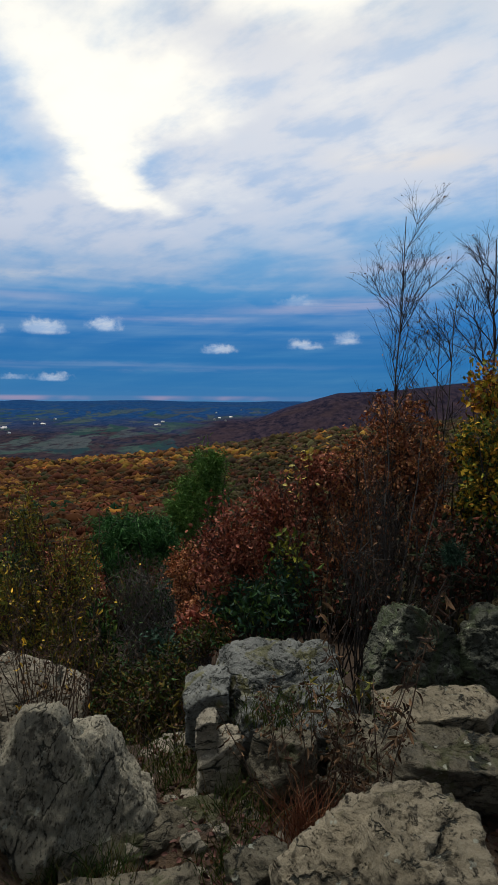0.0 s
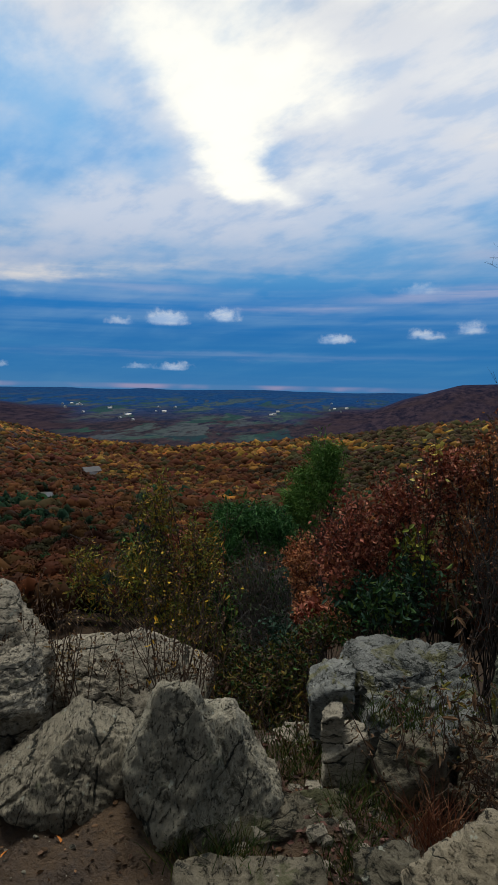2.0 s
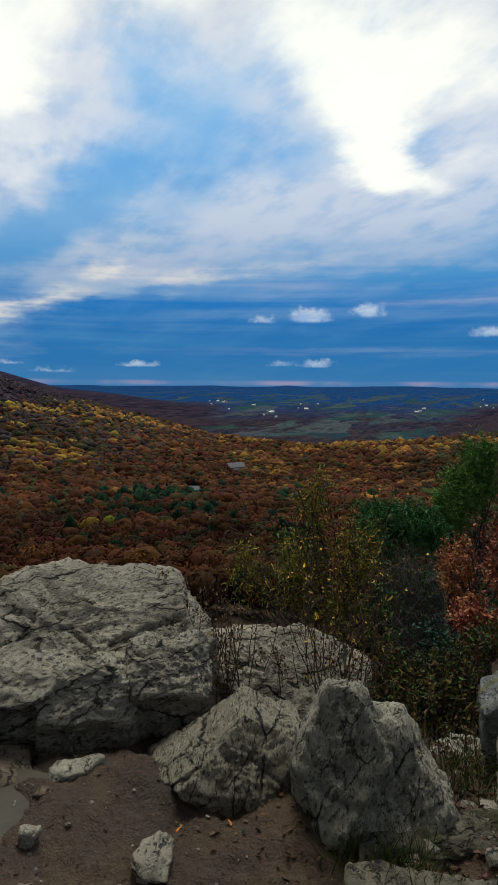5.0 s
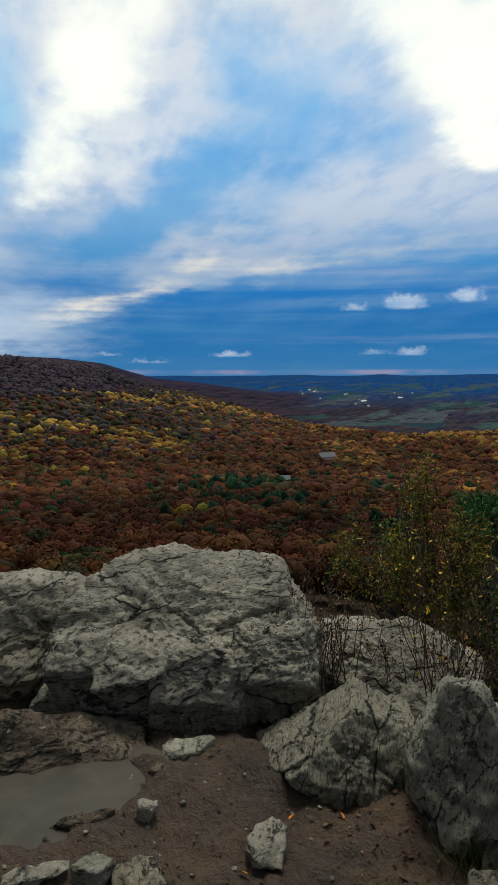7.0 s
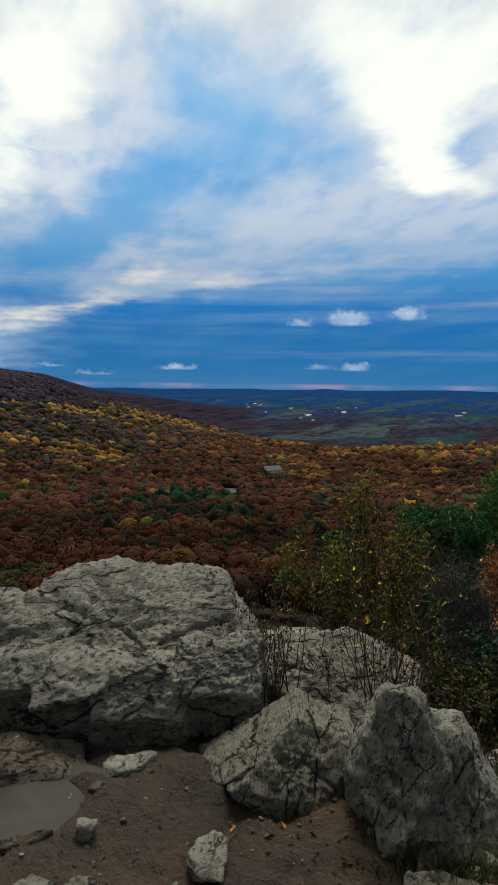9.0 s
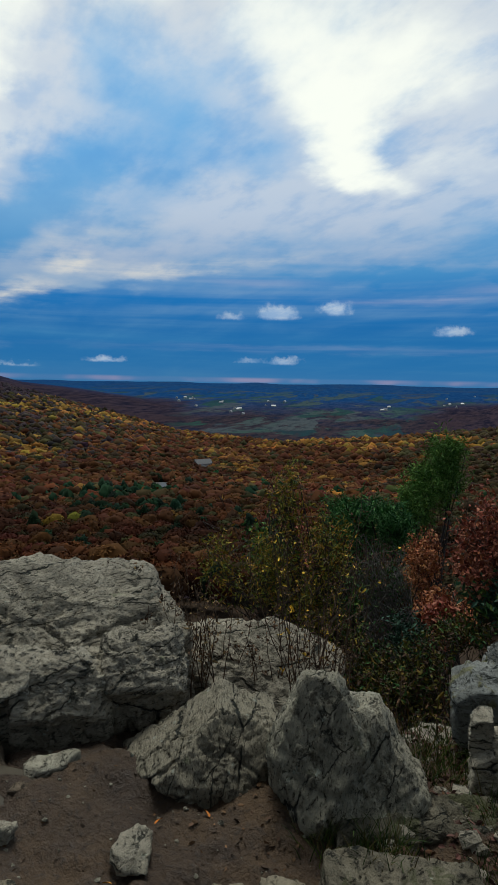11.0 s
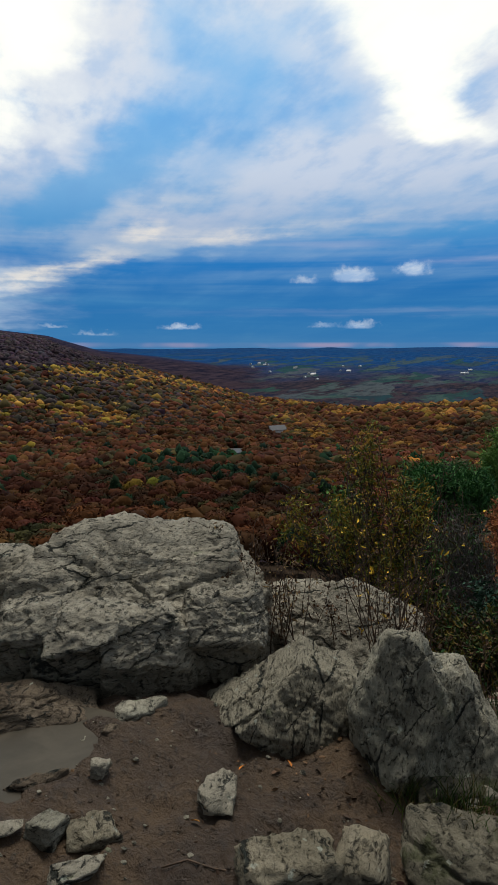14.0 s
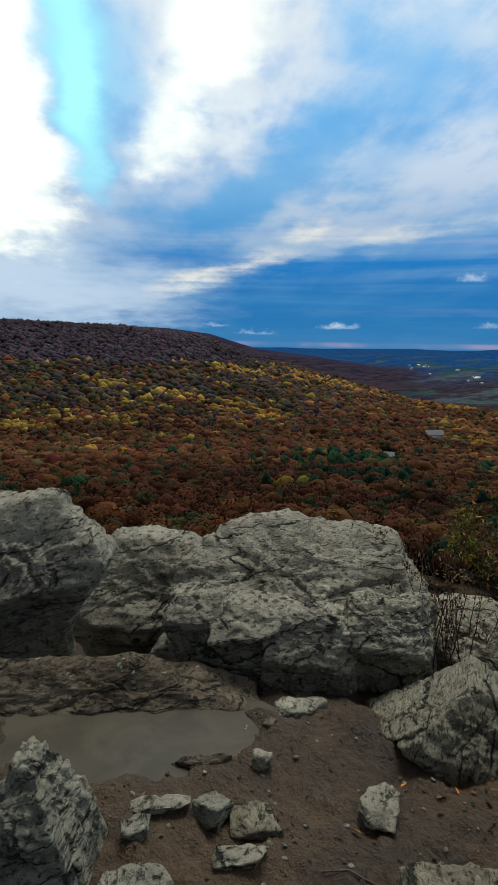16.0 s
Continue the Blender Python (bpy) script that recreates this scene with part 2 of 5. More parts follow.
def rock_material(name, light, mid, dark, lichen=(0.16, 0.18, 0.10), lichen_at=0.62, bed=(0.5, 0.2, 1.0), streaks=0.0, spot=(0.38, 0.40, 0.33), spot_at=0.46, spot_scale=15.0):
    def build(n, b):
        p = n.add("ShaderNodeTexCoord").outputs["Object"]
        rand = n.add("ShaderNodeObjectInfo").outputs["Random"]
        p = n.vec("ADD", p, n.vec("SCALE", (7.1, 3.3, 5.7), scale=rand))
        big = n.noise(p, 2.6, 6, 0.6, 0.4)
        mid_n = n.noise(p, 19, 8, 0.72, 0.3)
        grain = n.noise(p, 120, 5, 0.75)
        beds = n.scaled(p, bed[0], bed[1], bed[2], (0.5, 0.35, 0))
        layer = n.noise(beds, 42, 8, 0.74, 0.7)
        warped = n.vec("ADD", beds, n.vec("SCALE", n.noise(p, 20, 4, 0.65, 0, True), scale=0.035))
        crack = n.voronoi(n.scaled(warped, 0.7, 1.6, 3.0), 4.2, "DISTANCE_TO_EDGE")
        pits = n.noise(n.scaled(beds, 1, 1, 1.8), 75, 7, 0.75, 0.4)
        patch_n = n.noise(p, 7.5, 3, 0.5)
        wide_crack = n.voronoi(n.scaled(warped, 0.9, 1.1, 1.7), 2.3, "DISTANCE_TO_EDGE")
        hair = n.math("MAXIMUM", n.math("MULTIPLY", n.step(crack, 0.020, 0.003), n.step(patch_n, 0.47, 0.55, 0.0, 0.9)), n.math("MULTIPLY", n.step(wide_crack, 0.016, 0.004), n.step(patch_n, 0.56, 0.46, 0.0, 1.0)))
        c = n.mix(n.step(big, 0.36, 0.64), mid, light)
        c = n.mix(n.math("MULTIPLY", n.step(mid_n, 0.53, 0.64), 0.7), c, dark)
        c = n.mix(n.math("MULTIPLY", n.step(layer, 0.57, 0.66), 0.40 + streaks), c, dark)
        c = n.mix(n.math("MULTIPLY", hair, 0.95), c, (0.02, 0.025, 0.022))
        c = n.mix(n.math("MULTIPLY", n.step(pits, 0.54, 0.63), 0.85), c, dark)
        c = n.mix(n.math("MULTIPLY", n.step(grain, 0.50, 0.72), 0.65), c, n.mix(0.7, c, (0.03, 0.032, 0.03)))
        c = n.mix(n.math("MULTIPLY", n.step(grain, 0.46, 0.25), 0.30), c, light)
        patchy = n.noise(p, 6.0, 6, 0.65, 0.8)
        c = n.mix(n.math("MULTIPLY", n.step(patchy, lichen_at, lichen_at + 0.08), 0.65), c, lichen)
        spots = n.voronoi(n.vec("ADD", p, n.vec("SCALE", n.noise(p, 40, 3, 0.6, 0, True), scale=0.75 / spot_scale)), spot_scale)
        c = n.mix(n.math("MULTIPLY", n.step(spots, 0.17, 0.12), n.step(patchy, spot_at, spot_at + 0.08, 0.0, 0.8)), c, spot)
        n.put(b.inputs["Base Color"], c)
        b.inputs["Roughness"].default_value = 0.9
        b.inputs["Specular IOR Level"].default_value = 0.2
        h = n.math("ADD", n.math("MULTIPLY", mid_n, 0.4), n.math("ADD", n.math("MULTIPLY", grain, 0.22), n.math("MULTIPLY", layer, 0.7)))
        h = n.math("SUBTRACT", h, n.math("MULTIPLY", hair, 0.9))
        h = n.math("SUBTRACT", h, n.math("MULTIPLY", n.step(pits, 0.54, 0.66), 0.5))
        bumped(n, b, h, 1.0, 0.028)

    return material(name, build)


ROCK_PALE = rock_material("quartzite_pale", (0.425, 0.385, 0.300), (0.285, 0.258, 0.200), (0.042, 0.041, 0.034), lichen_at=0.64)
ROCK_GREY = rock_material("quartzite_grey", (0.400, 0.372, 0.290), (0.258, 0.242, 0.186), (0.025, 0.024, 0.019), streaks=0.2)
ROCK_TAN = rock_material("quartzite_tan", (0.320, 0.277, 0.196), (0.207, 0.180, 0.126), (0.036, 0.032, 0.023), lichen=(0.183, 0.183, 0.085))
ROCK_LICHEN = rock_material("quartzite_lichened", (0.150, 0.158, 0.122), (0.078, 0.086, 0.064), (0.018, 0.022, 0.017), lichen=(0.091, 0.122, 0.055), lichen_at=0.5, spot=(0.46, 0.50, 0.34), spot_at=0.40, spot_scale=8.0)
ROCK_BLUE = rock_material("quartzite_weathered", (0.290, 0.300, 0.282), (0.160, 0.170, 0.158), (0.031, 0.035, 0.030), lichen=(0.159, 0.152, 0.049), lichen_at=0.52)
# darkened copy of the grey quartzite: shade put into the colour, with lichen
ROCK_SHADED = rock_material("quartzite_shaded", (0.215, 0.192, 0.140), (0.125, 0.112, 0.080), (0.032, 0.031, 0.024), lichen=(0.075, 0.085, 0.035), lichen_at=0.54)
ROCK_MUDDY = rock_material("muddy_rock", (0.190, 0.148, 0.104), (0.120, 0.090, 0.062), (0.036, 0.027, 0.020), lichen=(0.098, 0.079, 0.061))


ROCK_FIN = rock_material("quartzite_upright", (0.430, 0.398, 0.304), (0.278, 0.260, 0.196), (0.030, 0.027, 0.020), bed=(1.3, 0.6, 0.34), streaks=0.25, lichen=(0.10, 0.11, 0.07), lichen_at=0.56)
ROCK_STREAKED = rock_material("quartzite_streaked", (0.340, 0.306, 0.228), (0.226, 0.204, 0.150), (0.029, 0.028, 0.023), bed=(1.5, 0.28, 0.5), streaks=0.35, lichen_at=0.66)


def mud_build(n, b):
    p = n.add("ShaderNodeTexCoord").outputs["Object"]
    big, mid, grain = n.noise(p, 1.7, 6, 0.6, 0.5), n.noise(p, 11, 7, 0.65, 0.3), n.noise(p, 120, 4, 0.7)
    c = n.mix(n.step(big, 0.38, 0.62), (0.048, 0.026, 0.012), (0.104, 0.062, 0.029))
    clod = n.noise(p, 34, 6, 0.7, 0.6)
    c = n.mix(n.math("MULTIPLY", n.step(clod, 0.52, 0.66), 0.7), c, (0.032, 0.021, 0.015))
    c = n.mix(n.math("MULTIPLY", n.step(mid, 0.48, 0.7), 0.7), c, (0.045, 0.030, 0.021))
    c = n.mix(n.math("MULTIPLY", n.step(grain, 0.5, 0.75), 0.5), c, (0.025, 0.018, 0.014))
    c = n.mix(n.math("MULTIPLY", n.step(grain, 0.42, 0.2), 0.3), c, (0.24, 0.19, 0.14))
    n.put(b.inputs["Base Color"], c)
    n.put(b.inputs["Roughness"], n.step(big, 0.35, 0.65, 0.55, 0.85))
    bumped(n, b, n.math("ADD", n.math("ADD", n.math("MULTIPLY", mid, 1.0), n.math("MULTIPLY", clod, 0.8)), n.math("MULTIPLY", grain, 0.3)), 1.0, 0.035)


MUD = material("wet_mud", mud_build)


def soil_build(n, b):
    p = n.add("ShaderNodeTexCoord").outputs["Object"]
    mid, grain = n.noise(p, 3.0, 6, 0.6), n.noise(p, 40, 5, 0.7)
    c = n.mix(n.step(mid, 0.35, 0.65), (0.024, 0.016, 0.011), (0.055, 0.035, 0.021))
    c = n.mix(n.step(grain, 0.5, 0.7), c, (0.02, 0.018, 0.010))
    n.put(b.inputs["Base Color"], c)
    b.inputs["Roughness"].default_value = 0.95
    b.inputs["Specular IOR Level"].default_value = 0.1
    bumped(n, b, grain, 0.8, 0.03)


SOIL = material("leaf_litter_soil", soil_build)


def plain_build(n, b):
    p = n.add("ShaderNodeTexCoord").outputs["Object"]
    slope = n.add("ShaderNodeAttribute")
    slope.attribute_name = "wooded"
    out = n.vec("LENGTH", p)
    bent_p = n.vec("ADD", p, n.vec("SCALE", n.vec("SUBTRACT", n.noise(p, 0.004, 4, 0.6, 0, True), (0.5, 0.5, 0.5)), scale=260.0))
    wood, clump = n.noise(n.scaled(p, 1.0, 0.40, 1, (0, 0, 0.35)), 0.0075, 6, 0.62, 0.4), n.noise(n.scaled(p, 1.0, 0.35, 1, (0, 0, 0.35)), 0.045, 6, 0.75)
    cell = n.voronoi(n.scaled(bent_p, 1, 0.34, 1, (0, 0, 0.35)), 0.0088, out="Color", rand=0.95)
    pick = n.add("ShaderNodeSeparateColor")
    n.put(pick.inputs[0], cell)
    # fields and woods carry the blue of distant haze in their colour
    field = n.ramp(pick.outputs[0], (0.0, (0.022, 0.056, 0.072)), (0.25, (0.034, 0.090, 0.070)), (0.5, (0.050, 0.066, 0.092)), (0.7, (0.090, 0.105, 0.115)), (0.9, (0.058, 0.100, 0.090)))
    field = n.mix(n.step(clump, 0.46, 0.62, 0.0, 0.75), field, (0.02, 0.04, 0.055))
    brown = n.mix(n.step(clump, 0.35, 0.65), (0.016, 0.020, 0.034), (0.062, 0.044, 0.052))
    hazed_woods = n.mix(n.step(clump, 0.35, 0.65), (0.008, 0.044, 0.150), (0.020, 0.074, 0.200))
    # painted haze grows with distance: brown woods turn blue, fields fade
    trees = n.mix(n.math("ADD", n.step(out, 1700.0, 3000.0), n.math("SUBTRACT", n.noise(p, 0.004, 4, 0.6), 0.5), clamp=True), brown, hazed_woods)
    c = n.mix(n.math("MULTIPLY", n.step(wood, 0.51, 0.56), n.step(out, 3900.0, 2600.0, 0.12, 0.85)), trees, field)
    patchy = n.noise(n.scaled(p, 1, 0.6, 1), 0.007, 6, 0.65)
    ridge = n.mix(n.step(clump, 0.35, 0.65), (0.012, 0.013, 0.028), (0.056, 0.040, 0.054))
    ridge = n.mix(n.math("MULTIPLY", n.step(patchy, 0.48, 0.62), 0.6), ridge, (0.050, 0.034, 0.040))
    # the ridge too is coloured towards haze blue with distance
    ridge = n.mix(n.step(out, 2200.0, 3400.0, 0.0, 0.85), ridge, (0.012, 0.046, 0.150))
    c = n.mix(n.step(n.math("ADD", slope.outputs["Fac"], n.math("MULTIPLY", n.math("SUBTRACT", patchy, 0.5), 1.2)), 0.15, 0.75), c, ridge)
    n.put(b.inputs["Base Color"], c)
    b.inputs["Roughness"].default_value = 0.95
    b.inputs["Specular IOR Level"].default_value = 0.0
    bumped(n, b, clump, 0.8, 9.0)


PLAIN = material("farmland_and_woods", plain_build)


def ridge_build(n, b):
    p = n.add("ShaderNodeTexCoord").outputs["Object"]
    clump, patchy = n.noise(p, 0.12, 5, 0.7), n.noise(p, 0.008, 5, 0.6)
    c = n.mix(n.step(clump, 0.35, 0.65), (0.040, 0.034, 0.054), (0.095, 0.066, 0.082))
    c = n.mix(n.math("MULTIPLY", n.step(patchy, 0.5, 0.65), 0.5), c, (0.10, 0.05, 0.04))
    n.put(b.inputs["Base Color"], c)
    b.inputs["Roughness"].default_value = 0.95
    b.inputs["Specular IOR Level"].default_value = 0.0
    bumped(n, b, clump, 1.0, 6.0)


RIDGE = material("wooded_ridge", ridge_build)


def tinted(name, rough=0.8, spread=0.5, see_through=0.25, scale=9.0):
    """Leaves and crowns: species colour sits in the mesh, with shade and haze tinted into far crowns; varied leaf by
    leaf.
    """

    def build(n, b):
        a = n.add("ShaderNodeAttribute")
        a.attribute_name = "tint"
        isle = n.add("ShaderNodeNewGeometry").outputs["Random Per Island"]
        p = n.add("ShaderNodeTexCoord").outputs["Object"]
        v = n.math("ADD", n.math("MULTIPLY", isle, spread), n.math("MULTIPLY", n.noise(p, scale, 4, 0.6), spread))
        c = n.mix(1.0, a.outputs["Color"], n.mix(v, (0.55, 0.55, 0.55), (1.5, 1.45, 1.4)), "MULTIPLY")
        n.put(b.inputs["Base Color"], c)
        b.inputs["Roughness"].default_value = rough
        b.inputs["Specular IOR Level"].default_value = 0.06
        b.inputs["Transmission Weight"].default_value = 0.0
        b.inputs["Subsurface Weight"].default_value = 0.0

    return material(name, build)


LEAVES = tinted("autumn_leaves", 0.6, 0.8)
CROWNS = tinted("far_crowns", 0.95, 0.55, scale=0.6)


def bark(name, a, c2):
    def build(n, b):
        p = n.add("ShaderNodeTexCoord").outputs["Object"]
        c = n.mix(n.step(n.noise(n.scaled(p, 1, 1, 0.3), 60, 5, 0.65), 0.35, 0.65), a, c2)
        n.put(b.inputs["Base Color"], c)
        b.inputs["Roughness"].default_value = 0.85

    return material(name, build)


BARK_DARK = bark("dark_bark", (0.018, 0.014, 0.012), (0.055, 0.044, 0.037))
BARK_GREY = bark("grey_bark", (0.06, 0.055, 0.05), (0.15, 0.135, 0.12))
STALK = bark("dry_stalk", (0.045, 0.028, 0.018), (0.12, 0.075, 0.045))


def water_build(n, b):
    p = n.add("ShaderNodeTexCoord").outputs["Object"]
    c = n.mix(n.step(n.noise(p, 5, 5, 0.6, 0.5), 0.35, 0.65), (0.052, 0.044, 0.032), (0.078, 0.066, 0.048))
    n.put(b.inputs["Base Color"], c)
    b.inputs["Roughness"].default_value = 0.34
    b.inputs["Specular IOR Level"].default_value = 0.12
    bumped(n, b, n.noise(p, 18, 2, 0.5), 0.05, 0.01)


WATER = material("muddy_water", water_build)

# ---- mesh helpers ----


def lattice(i, j, k, seed):
    h = (i * 374761393 + j * 668265263 + k * 2147483647 + seed * 1274126177) & 0xFFFFFFFF
    h = ((h ^ (h >> 13)) * 1274126177) & 0xFFFFFFFF
    return ((h ^ (h >> 16)) & 0xFFFF) / 32767.5 - 1.0


def vnoise(p, seed=0):
    """Smooth value noise of points (n, 3), between -1 and 1."""
    f = np.floor(p)
    i = f.astype(np.int64)
    u = p - f
    u = u * u * u * (u * (u * 6 - 15) + 10)
    out = 0.0
    for dx in (0, 1):
        for dy in (0, 1):
            for dz in (0, 1):
                w = (u[:, 0] if dx else 1 - u[:, 0]) * (u[:, 1] if dy else 1 - u[:, 1]) * (u[:, 2] if dz else 1 - u[:, 2])
                out = out + w * lattice(i[:, 0] + dx, i[:, 1] + dy, i[:, 2] + dz, seed)
    return out


def fbm(p, freq, octaves=4, seed=0, gain=0.5):
    total, amp = 0.0, 1.0
    for o in range(octaves):
        total = total + amp * vnoise(p * freq * 2.03**o + 17.7 * o, seed + o)
        amp *= gain
    return total


def smooth(x, lo, hi):
    u = np.clip((x - lo) / (hi - lo), 0, 1)
    return u * u * (3 - 2 * u)


def mesh_of(name, verts, faces, mats, tint=None, flat=False, slots=None):
    """A mesh from arrays; faces is an (n, 3) or (n, 4) array."""
    me = bpy.data.meshes.new(name)
    faces = np.asarray(faces, np.int32)
    k = faces.shape[1]
    me.vertices.add(len(verts))
    me.vertices.foreach_set("co", np.asarray(verts, np.float32).ravel())
    me.loops.add(faces.size)
    me.loops.foreach_set("vertex_index", faces.ravel())
    me.polygons.add(len(faces))
    me.polygons.foreach_set("loop_start", np.arange(0, faces.size, k, dtype=np.int32))
    for m in mats:
        me.materials.append(m)
    if slots is not None:
        me.polygons.foreach_set("material_index", np.asarray(slots, np.int32))
    me.update(calc_edges=True)
    me.polygons.foreach_set("use_smooth", np.full(len(faces), not flat))
    if tint is not None:
        a = me.attributes.new("tint", "FLOAT_COLOR", "POINT")
        a.data.foreach_set("color", np.c_[tint, np.ones(len(tint))].astype(np.float32).ravel())
    return me


def part(name, me, parent, label=""):
    ob = new(name, me)
    ob.parent = parent
    if label:
        ob["label"] = label
    return ob


def thing(name, at, label, category, group="", kind=""):
    ob = new(name)
    ob.location = at
    return tagged(ob, label, category, group, kind)


# ---- lie of the land ----
OX, OY = -0.25, 0.0
PUDDLE = (-2.15, 1.13)


def land(x, y, right_ridge=1.0):
    dx, dy = x - OX, y - OY
    r = np.maximum(np.hypot(dx, dy), 0.01)
    az = np.degrees(np.arctan2(dx, dy))
    lr = np.log(r)
    slope = np.interp(lr, np.log([2.3, 2.8, 3.4, 5, 8, 15, 40, 120, 280, 450, 600, 1100]), [0, -0.16, -0.5, -1.7, -3.9, -8.5, -21, -41, -61, -80, -92, -98])
    crest_r = np.interp(az, [-95, -45, -31, -22, 60], [1900, 1850, 1400, 1100, 1100])
    crest_el = np.interp(az, [-95, -67, -57, -50, -47.6, -46, -43.5, -39, -31, -22, -12, -5, 2, 18], [2.1, 1.80, 1.55, 0.95, 0.05, -0.5, -1.1, -2.3, -4.6, -5.6, -4.9, -4.0, -2.8, -1.5])
    crest = crest_r * np.tan(np.radians(crest_el)) + 1.4 - 7
    front = slope + (crest - slope) * smooth(r, 0.25 * crest_r, crest_r)
    u = np.clip((r - 1400) / 3250, 0, 1)
    plain = 1.4 - 128 * (1 - u) ** 1.35 + (7 * fbm(np.stack([dx, dy, 0 * dx], 1), 1 / 420, 3, 5) * smooth(u, 0.1, 0.5))
    plain = plain + 12 * np.exp(-(((az + 23.7) / 1.2) ** 2)) * smooth(r, 4200, 4600)
    side_el = np.interp(az, [-95, -60, -53, -49, -46.5, -44.5, -42, -37, -33, -29, -25, -22, -14, -9, -4.7, -2, 0.5, 4.6, 9, 18, 40], [1.7, 1.75, 1.55, 1.1, 0.35, -0.22, -0.5, -1.1, -1.65, -2.6, -4, -6, -6, -3.3, -2.0, -1.15, -0.3, 0.86, 1.02, 2.0, 2.3])
    side = 2700 * np.tan(np.radians(side_el)) + 1.4
    plain = np.maximum(plain, plain + (side - plain) * smooth(r, 1350, 2700) * smooth(r, 4400, 2900) * (1 - smooth(az, -27, -23) * smooth(az, -10, -14)) * right_ridge)
    z = front + (plain - front) * smooth(r, crest_r, crest_r + 260)
    behind = smooth(np.abs(az + 20), 80, 115)
    return z * (1 - behind), r, az


def flank(r, az):
    """How far the woods of the ridges reach out over the plain."""
    return np.maximum(smooth(az, -25, -36), smooth(az, -13, -3)) * smooth(r, 3000, 2300)


def mud_relief(x, y, r):
    p = np.stack([x, y, 0 * x], 1)
    near = smooth(r, 9, 3.5)
    z = 0.022 * fbm(p, 2.2, 3, 11) + 0.013 * fbm(p, 9, 5, 12, 0.65) - 0.020 * smooth(fbm(p, 6.5, 2, 14), 0.20, 0.5) + 0.012 * smooth(fbm(p, 13, 3, 16), 0.3, 0.6)
    z = z + 0.03 * smooth(-x, 1.0, 2.6) * smooth(r, 3.4, 2.4)
    ex, ey = (x - PUDDLE[0]) * 0.60 + (y - PUDDLE[1]) * 0.80, (x - PUDDLE[0]) * 0.80 - (y - PUDDLE[1]) * 0.60
    pool = np.hypot(ex / 0.46, ey / 0.20) + 0.22 * fbm(p, 4, 3, 15)
    z = z - 0.07 * smooth(pool, 1.25, 0.75)
    return z * near


def ground_z(x, y):
    x, y = np.atleast_1d(np.asarray(x, float)), np.atleast_1d(np.asarray(y, float))
    z, r, az = land(x, y)
    return z + mud_relief(x, y, r)


angles = np.radians(np.concatenate([np.arange(-92, 48, 0.4), np.arange(48, 268, 5.0)]))
rings = np.concatenate([[0.02], np.geomspace(0.3, 6, 200), np.geomspace(6.3, 4700, 170)])
gx = OX + np.outer(rings, np.sin(angles)).ravel()
gy = OY + np.outer(rings, np.cos(angles)).ravel()
_, gr, gaz = land(gx, gy)
gv = np.stack([gx, gy, ground_z(gx, gy)], 1)
na, nr = len(angles), len(rings)
ii, jj = np.meshgrid(np.arange(nr - 1), np.arange(na), indexing="ij")
jn = (jj + 1) % na
gf = np.stack([ii * na + jj, (ii + 1) * na + jj, (ii + 1) * na + jn, ii * na + jn], -1).reshape(-1, 4)
fr, fa = rings[ii].ravel(), np.degrees(angles[jj]).ravel()
crest_here = np.interp(fa, [-95, -45, -31, -22, 60], [1900, 1850, 1400, 1100, 1100])
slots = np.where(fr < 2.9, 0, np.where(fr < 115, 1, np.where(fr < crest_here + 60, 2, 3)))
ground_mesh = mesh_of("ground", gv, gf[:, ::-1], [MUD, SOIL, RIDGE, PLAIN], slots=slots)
wooded = ground_mesh.attributes.new("wooded", "FLOAT", "POINT")
wooded.data.foreach_set("value", np.maximum(smooth(land(gx, gy)[0] - land(gx, gy, 0.0)[0], 2, 34), flank(gr, gaz)).astype(np.float32))
tagged(new("ground", ground_mesh), "bare muddy trail ledge falling to wooded valley and farmland plain", "ground", kind="structure")

# puddle
t = np.linspace(0, 2 * math.pi, 64, endpoint=False)
px, py = PUDDLE[0] + 0.60 * 0.60 * np.cos(t) + 0.30 * 0.80 * np.sin(t), PUDDLE[1] + 0.60 * 0.80 * np.cos(t) - 0.30 * 0.60 * np.sin(t)
pv = np.stack([np.r_[PUDDLE[0], px], np.r_[PUDDLE[1], py], np.full(65, 0.004)], 1)
pf = [(0, 1 + i, 1 + (i + 1) % 64) for i in range(64)]
tagged(new("water", mesh_of("water", pv, pf, [WATER])), "shallow puddle of cloudy brown water on the mud", "puddle", kind="structure")

# ---- rocks ----
BALLS = {}


def ball(level):
    if level not in BALLS:
        bm = bmesh.new()
        bmesh.ops.create_icosphere(bm, subdivisions=level, radius=1)
        BALLS[level] = (np.array([v.co[:] for v in bm.verts]), np.array([[v.index for v in f.verts] for f in bm.faces]))
        bm.free()
    return BALLS[level]


